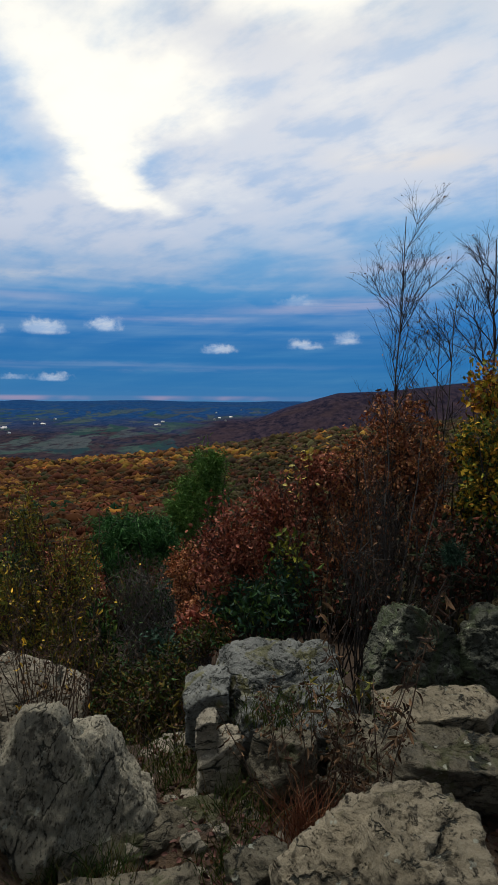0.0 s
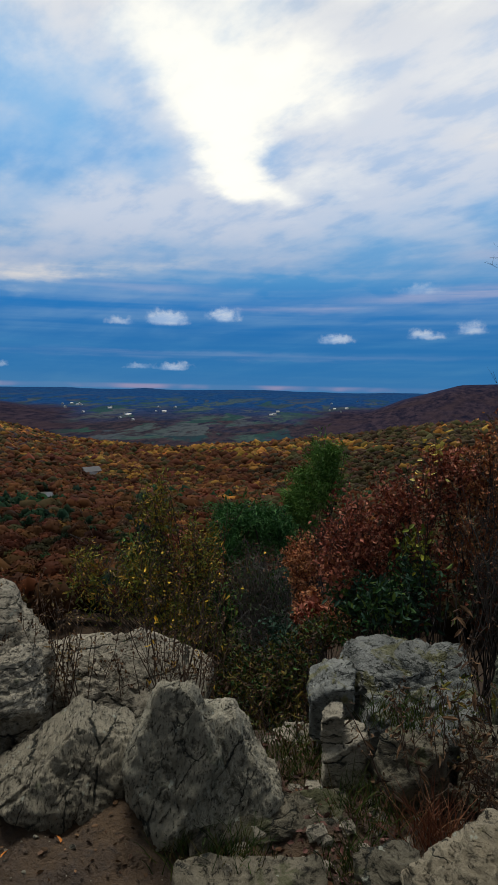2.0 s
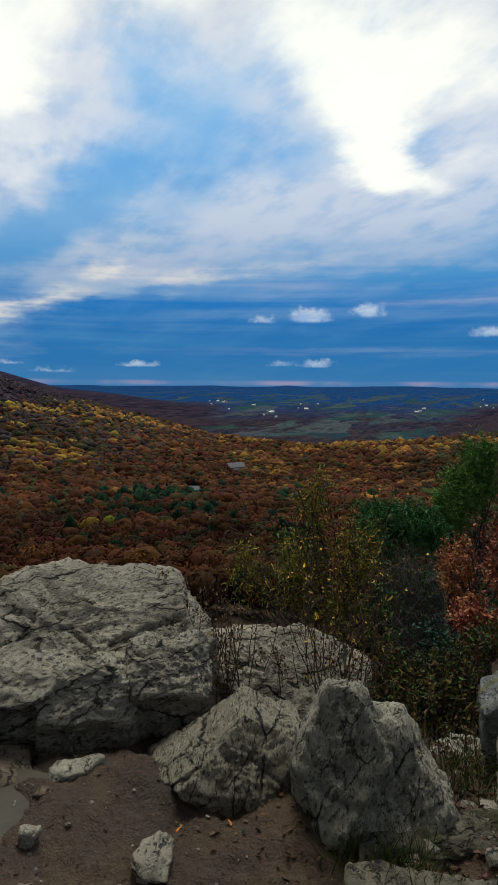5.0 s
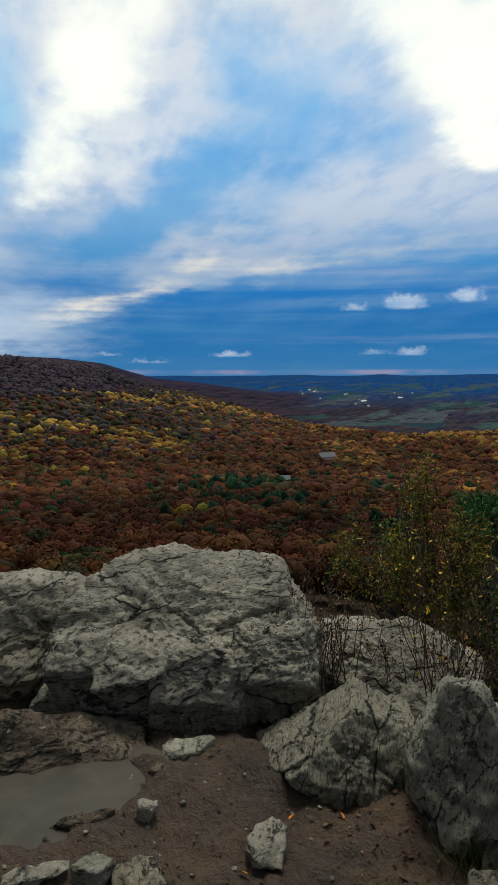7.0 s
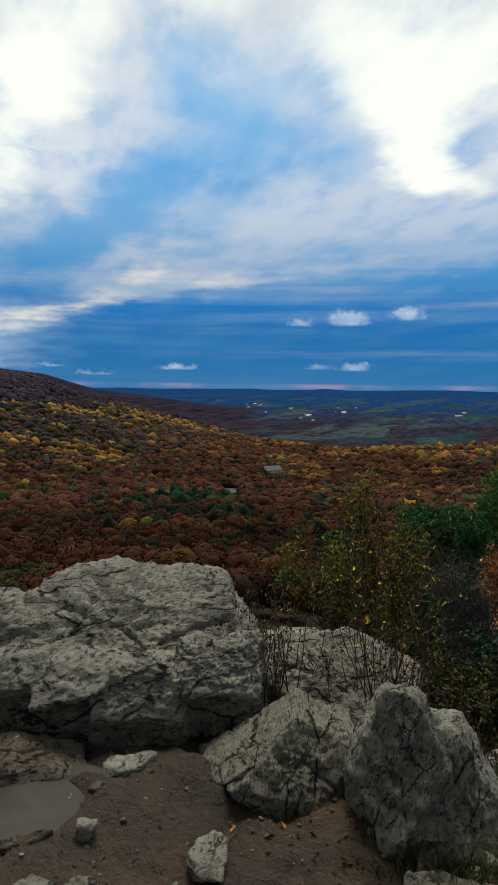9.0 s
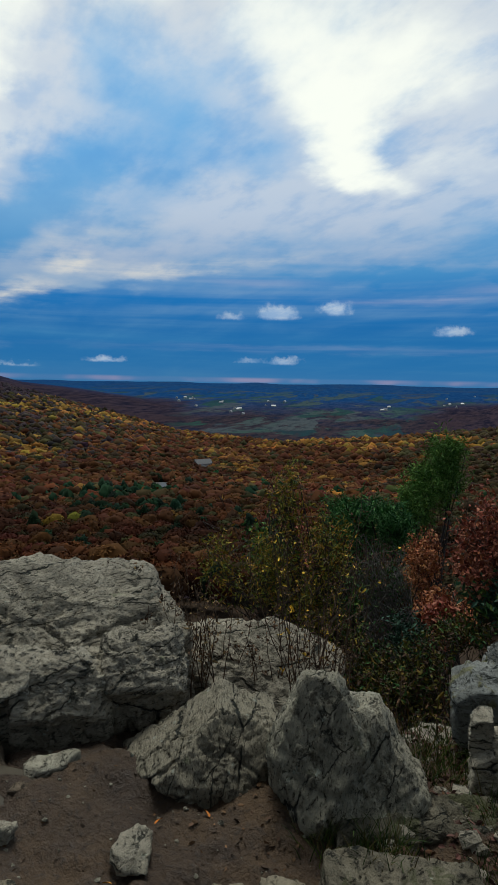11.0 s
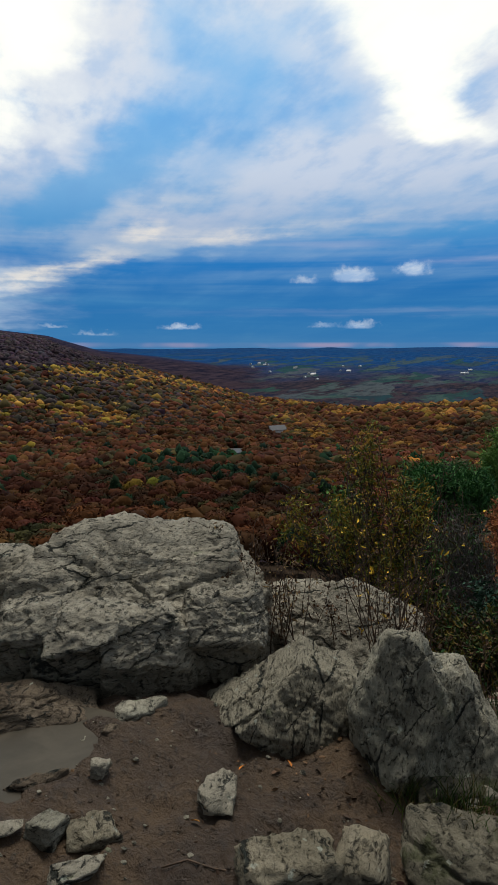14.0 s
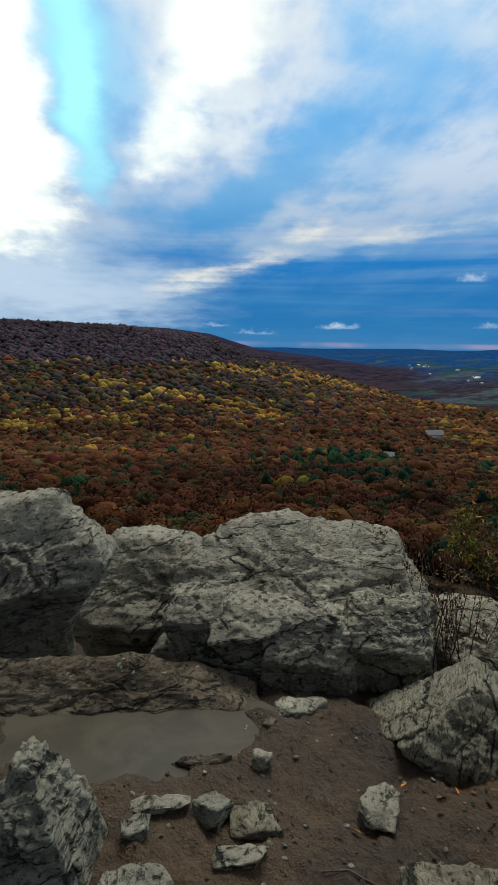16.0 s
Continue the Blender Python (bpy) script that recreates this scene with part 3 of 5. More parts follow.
def rock_mesh(name, size, cuts, seed, mat, level=5, rough=1.0, edge=130, bed=(0.1, 0.15, 1.0), ledge=0.0, spacing=0.12, joints=4, wild=0.0, sink=1.7, cells=46, chunk=1.0, bits=9, plates=1.0):
    """A block of the given size with planes (nx, ny, nz, distance) cut off it, in units of its half sizes; then split and weathered."""
    d, f = ball(level)
    rng = np.random.default_rng(seed)
    planes = [(1, 0, 0, 1), (-1, 0, 0, 1), (0, 1, 0, 1), (0, -1, 0, 1), (0, 0, 1, 1), (0, 0, -1, 1), *cuts]
    for _ in range(bits):
        n = rng.normal(size=3)
        n /= np.linalg.norm(n)
        planes.append((*n, np.abs(n).sum() * rng.uniform(0.70 - 0.3 * wild, 0.92)))
    total = 0.0
    for a, b, c, h in planes:
        n = np.array([a, b, c], float)
        n = n / np.linalg.norm(n)
        total = total + np.maximum(d @ n / h, 0) ** edge
    half = np.array(size) / 2
    p = d * (total ** (-1 / edge))[:, None] * half
    s = float(np.min(half) * 0.6 + np.mean(half) * 0.4)
    q = p / s
    way = p / half**2
    way /= np.linalg.norm(way, axis=1)[:, None]
    bend = 0.10 * np.stack([fbm(q, 1.5, 3, seed + k) for k in (3, 13, 23)], 1)
    crease = 1 - np.abs(fbm(q + bend, 3.2, 4, seed + 9, 0.62))
    move = 0.03 * s * fbm(q, 1.2, 3, seed) + 0.008 * s * rough * (crease - 0.7) + 0.014 * s * rough * fbm(q, 11.0, 4, seed + 15, 0.72)
    # broken facets: each tilts its own way and parts from its neighbours along a crack
    bedding = np.array(bed, float) / np.linalg.norm(bed)
    stretch = lambda v: v + (v @ bedding)[:, None] * bedding * 0.8
    for many, tilt, gape in ((cells // 3, 0.06, 1.0), (cells * 4, 0.12, 0.35)):
        here = stretch(q + 0.9 * bend)
        seeds = here[rng.integers(0, len(q), many)]
        far = ((here[:, None, :] - seeds[None]) ** 2).sum(2) if len(q) * many < 8e6 else np.stack([((here - c) ** 2).sum(1) for c in seeds], 1)
        two = np.argpartition(far, 1, axis=1)[:, :2]
        pair = np.sqrt(np.take_along_axis(far, two, 1))
        first = np.where(pair[:, 0] < pair[:, 1], two[:, 0], two[:, 1])
        slope = rng.normal(size=(many, 3)) * tilt
        lean = np.einsum("ij,ij->i", slope[first], here - seeds[first])
        step_back = rng.uniform(-1, 1, many)[first] * 0.022 * gape
        split = np.abs(pair[:, 0] - pair[:, 1]) * s
        shown = smooth(fbm(q, 1.7, 2, seed + 50), -0.25, 0.2)
        move = move + chunk * s * (np.clip(lean, -0.04, 0.04) + step_back) * (1.0 if gape == 1 else 0.6) - chunk * 0.05 * s * gape * np.exp(-((split / (0.004 + 0.010 * s * gape)) ** 2)) * shown
    # plates left standing where thin sheets have broken off
    sheet = q + 1.4 * bend + (q @ bedding)[:, None] * bedding * 1.6
    for freq, steps, deep in ((1.1, 5.0, 0.07), (3.4, 3.0, 0.022)):
        t = fbm(sheet, freq, 4, seed + 31, 0.55) * steps
        t = np.floor(t) + smooth(t - np.floor(t), 0.38, 0.62)
        move = move + plates * deep * s * t / steps
    # spalled hollows with a sharp rim
    chip = fbm(q + bend, 1.9, 2, seed + 21)
    move = move - 0.03 * s * rough * smooth(chip, 0.30, 0.325) - 0.022 * s * rough * smooth(fbm(q + bend, 3.6, 2, seed + 25), 0.36, 0.38) - 0.02 * s * rough * smooth(fbm(q + bend, 7.0, 2, seed + 27), 0.34, 0.37)
    # beds that step back and weather into slots
    lay = (p + bend * s) @ bedding / spacing
    frac = lay - np.floor(lay)
    each = lattice(np.floor(lay).astype(np.int64), 0 * f[0, 0], 3, seed)
    open_bed = smooth(fbm(q, 1.6, 2, seed + 40), -0.35, 0.15)
    move = move + ledge * each - ledge * 1.6 * np.exp(-((np.minimum(frac, 1 - frac) * spacing / 0.007) ** 2)) * open_bed
    # cracks along a few joint planes
    for k in range(joints):
        n = rng.normal(size=3)
        n /= np.linalg.norm(n)
        off = np.abs((q + 1.2 * bend) @ n - rng.uniform(-0.6, 0.6)) * s
        move = move - 0.075 * s * np.exp(-((off / (0.005 + 0.008 * s)) ** 2)) * smooth(fbm(q, 1.3, 2, seed + 60 + k), -0.3, 0.2)
    p = p + way * move[:, None] + 0.004 * rough * np.stack([fbm(p, 34, 2, seed + k) for k in (70, 80, 90)], 1)
    # the part bedded in the ground
    p[:, 2] = np.where(p[:, 2] < -0.55 * half[2], -0.55 * half[2] + (p[:, 2] + 0.55 * half[2]) * sink * 2, p[:, 2])
    return mesh_of(name, p, f, [mat])


def rock(name, at, size, yaw=0, tip=(0, 0), cuts=(), seed=1, mat=None, label="", category="boulder", group="", **how):
    ob = new(name, rock_mesh(name, size, cuts, seed, mat or ROCK_GREY, **how))
    ob.matrix_world = pose(*at, tip[0], tip[1], yaw)
    return tagged(ob, label, category, group)


# the ledge, from the trail's left round to its right
rock("boulder", (-2.442, 2.414, 0.071), (1.374, 0.844, 0.783), 36.0, (-5, 0), [(-1, 0, 0.8, 1.02), (1, 0, 0.45, 1.0), (0.12, 0, 1, 0.95), (0, -0.8, 1, 0.56), (0, -1, -0.5, 0.92), (-0.8, -1, 0.1, 1.15), (1, -0.8, 0, 1.1), (0.2, 1, 0.6, 1.1)], 3, ROCK_PALE,
     "large pale grey layered quartzite boulder with cracked overhanging front", level=6, ledge=0.010, spacing=0.16, edge=60, cells=60, chunk=0.8)
rock("boulder", (-3.247, 2.067, -0.104), (0.916, 0.611, 0.685), 45.0, (6, 0), [(0, -0.8, 1, 0.62), (1, 0, 1, 1.0), (-1, 0, 1, 1.1)], 5, ROCK_PALE,
     "smooth pale grey boulder slab wedged between two larger boulders", level=6, rough=0.7, chunk=0.5)
rock("boulder", (-3.017, 1.212, 0.256), (0.648, 0.520, 0.838), 45.0, (3, -6), [(0.2, -0.8, -1, 0.30), (1, 0, 0.8, 0.95), (1, 0, -0.9, 0.62), (0.15, -0.8, 1, 0.50), (0.8, -0.8, -0.5, 0.8)], 8, ROCK_PALE,
     "dark-fronted grey boulder overhanging a low muddy ledge", level=6, ledge=0.012)
rock("rock_block", (-2.460, 1.706, 0.201), (0.277, 0.277, 0.186), 38, (0, 0), [(0, -1, 0.9, 0.75), (-1, -0.3, 0.5, 0.9), (0, -1, -0.8, 0.95)], 201, ROCK_PALE, "rounded pale block at the corner of the front tier", "rock", "blocks of the boulder's front tier", level=5, edge=30)
rock("rock_block", (-2.236, 1.824, 0.183), (0.319, 0.342, 0.186), 38, (0, 0), [(-0.2, -1, 0.8, 0.66), (0.3, -1, -0.7, 0.85)], 204, ROCK_PALE, "cracked pale block in the boulder's front tier", "rock", "blocks of the boulder's front tier", level=5, edge=26)
rock("rock_block", (-2.000, 1.974, 0.110), (0.398, 0.322, 0.322), 38, (0, 0), [(0, -1, 0.8, 0.66), (0, -1, -0.9, 0.80), (1, -0.7, 0.3, 0.9), (0.8, 0, 1, 1.0)], 207, ROCK_PALE, "bulging cracked block overhanging the mud", "rock", "blocks of the boulder's front tier", level=6, edge=26, joints=6)
rock("rock_block", (-1.779, 2.247, 0.163), (0.369, 0.348, 0.286), 38, (0, 0), [(0, -1, 0.9, 0.75), (1, -0.4, 0.5, 0.9), (0, -1, -0.9, 0.9)], 216, ROCK_PALE, "rounded pale shoulder block at the boulder's end", "rock", "blocks of the boulder's front tier", level=6, edge=20)
rock("rock_block", (-2.402, 1.688, 0.150), (0.115, 0.131, 0.081), 38, (0, 0), [(0, -1, 0.6, 0.85)], 210, ROCK_GREY, "small wedged block under the boulder's front tier", "rock", "blocks of the boulder's front tier", level=5)
rock("rock_block", (-2.15, 1.92, 0.02), (0.70, 0.24, 0.22), 38, (0, 0), [(0, -1, -0.9, 0.9)], 213, ROCK_GREY, "shadowed lower course under the boulder's front tier", "rock", "blocks of the boulder's front tier", level=5)
rock("boulder", (-2.553, 1.698, -0.028), (0.237, 0.237, 0.135), 36.0, (0, 0), [(0, -1, -0.6, 0.9)], 6, ROCK_GREY,
     "dark broken rock at the foot of a big boulder", level=5, joints=5)
rock("rock_ledge", (-2.47, 1.18, -0.01), (1.35, 0.34, 0.30), 50, (0, 0), [(0, -1, 0.9, 0.72), (1, 0, 0.8, 0.78), (0, 1, 1, 0.95)], 12, ROCK_MUDDY,
     "low mud-smeared rock ledge along the edge of a puddle", "rock", level=6, plates=0.35, chunk=0.4, edge=40)
rock("boulder", (-1.820, 0.632, 0.158), (0.276, 0.276, 0.386), 45.0, (0, -8), [(-1, 0, 0.55, 0.62), (1, 0, 0.5, 0.7), (0, -1, 0.7, 0.9), (0.3, 1, 0.6, 0.9)], 15, ROCK_GREY,
     "jagged ridge of grey rock tilted up beside the puddle", level=6, ledge=0.006, spacing=0.07, rough=1.1, chunk=0.6, bits=7)
rock("boulder", (-1.360, 1.990, 0.035), (0.600, 0.440, 0.390), 30.0, (0, 0), [(-1, 0, 0.95, 0.42), (1, 0, 1.4, 0.92), (0.34, -1, 0.86, 0.70), (1, -0.8, 0.2, 1.0), (-1, -0.6, -0.8, 0.80)], 18, ROCK_STREAKED,
     "pale wedge-shaped boulder with diagonal dark streaks on the mud", level=6, chunk=0.4, edge=80, ledge=0.008, bed=(1, 0.3, 0.5), spacing=0.10, bits=4, plates=0.6)
rock("boulder", (-0.885, 1.940, 0.100), (0.350, 0.360, 0.680), 14.0, (0, 0), [(-1, 0, 0.45, 0.95), (0.8, 0, 1, 0.98), (-0.15, -1, 0.97, 0.62), (0, 1, 0.5, 0.8), (-1, -0.2, 0.95, 0.84), (-0.9, -0.5, -0.45, 0.72), (0.9, -0.6, -0.6, 0.72)], 22, ROCK_FIN,
     "upright grey rock fin standing at the edge of the mud", level=6, chunk=0.6, edge=60, rough=0.9, joints=2, ledge=0.002, bits=5, bed=(1, 0.2, 0.3), spacing=0.09, plates=0.8)
rock("boulder", (-0.700, 2.030, 0.060), (0.340, 0.340, 0.520), 16.0, (0, 4), [(0.9, 0, 1, 0.70), (0.1, -1, 0.9, 0.62), (0.8, -0.8, 0.2, 1.0)], 25, ROCK_FIN,
     "grey split rock fin leaning against an upright rock", level=6, chunk=0.6, edge=60, rough=0.9, joints=2, ledge=0.002, bits=5, bed=(1, 0.2, 0.3), spacing=0.09, plates=0.8)
rock("boulder", (-1.640, 2.880, -0.175), (1.12, 0.44, 0.66), 8.0, (0, 0), [(0.38, -0.37, 1, 0.54), (0.2, -1, 0.5, 0.95), (-1, 0, 0.6, 1.08)], 28, ROCK_PALE,
     "pale grey slab boulder sloping down behind dry weeds", level=6, plates=0.6)
rock("flat_rock", (-0.533, 1.974, 0.0), (0.601, 0.200, 0.10), 32, (4, 0), [(0, -1, 0.7, 0.85)], 31, ROCK_SHADED, "flat layered grey rock set in leaf litter", "rock", wild=0.22, level=5, ledge=0.014, spacing=0.06)
rock("flat_rock", (-0.530, 1.660, 0.0), (0.450, 0.230, 0.13), 20, (4, 3), [(-1, -0.5, 0.6, 0.95)], 34, ROCK_SHADED, "flat layered grey rock lying across the ledge", "rock", wild=0.22, level=5, ledge=0.012, spacing=0.06)
rock("boulder", (-0.085, 2.720, 0.090), (0.62, 0.64, 0.52), 4.0, (0, 0), [(-1, -0.35, 0.35, 0.86), (0, -0.45, 1, 0.56), (1, -0.5, 0.4, 1.05), (-0.5, -1, 0.2, 0.95)], 38, ROCK_BLUE,
     "blue-grey boulder with mossy lichened top among shrubs", level=6, ledge=0.010, spacing=0.12)
rock("boulder", (-0.420, 2.660, 0.160), (0.210, 0.300, 0.160), 10, (0, 0), [(-1, 0, 1, 0.95)], 41, ROCK_BLUE, "blue-grey weathered rock against a larger mossy boulder", level=5)
rock("rock", (-0.340, 2.345, 0.035), (0.165, 0.19, 0.25), 6, (0, 0), [(-0.3, -0.3, 1, 0.98), (0.2, -1, 0.2, 0.95)], 44, ROCK_PALE, "pale cracked rock block standing in grass", "rock", ledge=0.006, spacing=0.08, joints=3, level=5, chunk=0.5, edge=160, bits=5)
rock("rock", (-0.391, 2.357, 0.182), (0.079, 0.118, 0.109), 6, (0, 0), [(-0.4, 0, 1, 0.95)], 45, ROCK_PALE, "small pale broken block on top of another", "rock", edge=160, level=5, chunk=0.5, bits=4, joints=1)
rock("flat_rock", (-0.609, 2.735, -0.150), (0.20, 0.18, 0.06), 10, (3, 0), [(-1, 0, 0.6, 0.95)], 46, ROCK_PALE, "thin pale plate lying among grass and litter", "rock", edge=200, level=4, wild=0.2)
rock("rock", (-0.610, 2.932, -0.211), (0.170, 0.154, 0.067), 10, (0, 0), [(-0.6, 0, 1, 0.8)], 48, ROCK_GREY, "grey stone behind a pale plate in the litter", "rock", level=4, wild=0.2)
rock("rock", (-0.090, 2.287, 0.092), (0.249, 0.232, 0.243), 25, (0, 0), [(-1, -1, 1, 0.95)], 47, ROCK_SHADED, "grey rock half hidden by dry weeds", "rock", wild=0.22, level=5)
rock("boulder", (0.480, 2.310, 0.060), (0.800, 0.330, 0.260), 2.0, (3, 3), [(0, -1, -0.6, 0.85), (-1, -0.4, 0.5, 1.0)], 50, ROCK_SHADED,
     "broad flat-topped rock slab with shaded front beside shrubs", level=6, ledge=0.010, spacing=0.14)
rock("flat_rock", (0.540, 2.580, 0.185), (0.500, 0.250, 0.060), 8, (4, 0), [(1, -0.5, 0, 1)], 53, ROCK_TAN, "flat tan rock plate resting on a slab", "rock", level=5)
rock("boulder", (0.138, 1.521, 0.153), (0.482, 0.440, 0.546), 4.0, (2, 3), [(-0.75, -0.25, 1, 0.74), (-0.8, 0.8, 0.8, 1.0), (0, -1, 0.4, 1.1)], 56, ROCK_TAN,
     "large tan block of rock with cracked flat top", level=6, ledge=0.006, spacing=0.2)
rock("boulder", (0.590, 3.150, 0.170), (0.520, 0.400, 0.560), 4.0, (0, 0), [(-1, -0.1, 0.6, 0.74), (0.5, 0.2, 1, 0.66), (-0.2, -1, 0.5, 0.66), (0.7, -0.8, 0.2, 0.85)], 60, ROCK_LICHEN,
     "dark green boulder spotted with pale lichen under shrubs", level=6, rough=1.6, plates=1.6)
rock("boulder", (0.930, 3.160, 0.180), (0.360, 0.340, 0.420), -12, (0, 0), [(-1, 0, 0.8, 0.85), (0.2, -0.9, 0.8, 0.7)], 63, ROCK_LICHEN, "dark lichened boulder beside another under shrubs", level=6, rough=1.6, plates=1.6)
rock("rock", (-0.152, 1.726, 0.135), (0.187, 0.120, 0.073), 30, (0, 0), [(-1, -0.5, 0.8, 0.8)], 66, ROCK_SHADED, "small grey pointed rock between slabs", "rock", wild=0.22, level=4)
rock("rock", (-0.967, 1.292, 0.037), (0.247, 0.200, 0.199), 40, (0, 0), [(0, 1, 0.8, 0.9)], 69, ROCK_TAN, "tan rock bedded in the trail mud", "rock", level=5)
rock("rock", (-0.801, 1.402, 0.071), (0.135, 0.206, 0.139), 15, (0, 0), [(0, 1, 0.8, 0.9)], 72, ROCK_TAN, "tan rock bedded in the mud beside another", "rock", level=4)


def stone(x, y, size, yaw, seed, mat, label, cuts=(), level=4):
    z = float(ground_z(x, y)[0])
    size = (size[0], size[1], size[2] * (0.95 if size[2] > 0.079 and size[0] < 0.12 else 0.66))
    return rock("stone", (x, y, z + size[2] * 0.22), size, yaw, ((seed * 7) % 11 - 5, (seed * 5) % 9 - 4), cuts, seed, mat, label, "stone", "stones on the mud", level=level, rough=1.2, wild=0.8, sink=0.6, edge=160, cells=12, bits=16)


stone(-1.65, 1.10, (0.11, 0.10, 0.085), 10, 101, ROCK_GREY, "squarish grey stone lying on the mud")
stone(-1.54, 1.18, (0.16, 0.13, 0.06), 50, 102, ROCK_TAN, "flat tan stone lying on the mud")
stone(-1.84, 1.22, (0.20, 0.07, 0.06), 50, 103, ROCK_MUDDY, "low muddy stone at the puddle's edge")
stone(-1.69, 1.36, (0.07, 0.06, 0.08), 20, 104, ROCK_PALE, "small pale upright stone on the mud")
stone(-1.82, 1.71, (0.20, 0.11, 0.10), 40, 105, ROCK_GREY, "flat grey stone below a large boulder")
stone(-1.31, 1.50, (0.15, 0.20, 0.08), 30, 106, ROCK_PALE, "pale rough stone on the trail mud")
stone(-1.45, 1.03, (0.15, 0.07, 0.045), 45, 107, ROCK_PALE, "small flat pale stone on the mud")
stone(-1.73, 0.89, (0.09, 0.08, 0.07), 60, 108, ROCK_GREY, "small grey stone on the mud")
stone(-1.58, 0.79, (0.20, 0.12, 0.10), 52, 109, ROCK_GREY, "grey stone near a jagged rock")
stone(-1.76, 0.99, (0.18, 0.06, 0.03), 50, 110, ROCK_PALE, "thin pale stone flake on the mud")
stone(-1.88, 1.48, (0.06, 0.05, 0.04), 0, 111, ROCK_GREY, "pebble on the mud by the puddle", level=3)
stone(-1.82, 1.54, (0.07, 0.05, 0.04), 30, 112, ROCK_MUDDY, "muddy pebble near the puddle", level=3)
stone(-1.05, 1.36, (0.16, 0.12, 0.06), 35, 113, ROCK_TAN, "half-buried tan stone on the trail")


def pebbles(name, label, count, x0, x1, y0, y1, lo, hi, mat, seed):
    """Grit and crumbs of mud too small to pick apart."""
    rng = np.random.default_rng(seed)
    d, f = ball(1)
    x, y = rng.uniform(x0, x1, count), rng.uniform(y0, y1, count)
    s = lo + (hi - lo) * rng.random(count) ** 3
    jag = 1 + 0.22 * rng.standard_normal((count, len(d)))
    v = d[None] * jag[..., None] * s[:, None, None] * np.stack([np.ones(count), rng.uniform(0.6, 1, count), rng.uniform(0.35, 0.7, count)], 1)[:, None]
    v = v + np.stack([x, y, ground_z(x, y) + 0.15 * s], 1)[:, None]
    faces = (f[None] + (np.arange(count) * len(d))[:, None, None]).reshape(-1, 3)
    tagged(new(name, mesh_of(name, v.reshape(-1, 3), faces, [mat], flat=True)), label, "pebbles", kind="stuff")


pebbles("pebbles", "scattered grey grit and pebbles on the muddy trail", 320, -2.3, -0.7, 0.7, 2.2, 0.003, 0.012, ROCK_GREY, 401)
pebbles("mud_crumbs", "crumbs of wet dark mud on the trail", 1500, -2.3, -0.7, 0.7, 2.3, 0.002, 0.009, MUD, 403)
pebbles("rock_chips", "broken rock chips among the ledge slabs", 260, -0.8, 0.2, 1.5, 2.8, 0.008, 0.045, ROCK_PALE, 405)

# ---- the woods in the valley ----
GOLD, YELLOW, RUSSET, RED, OLIVE, GREY, PINE = (np.array(c) for c in ((0.250, 0.128, 0.030), (0.270, 0.178, 0.034), (0.128, 0.054, 0.020), (0.108, 0.040, 0.020), (0.068, 0.057, 0.024), (0.056, 0.043, 0.042), (0.022, 0.062, 0.030)))


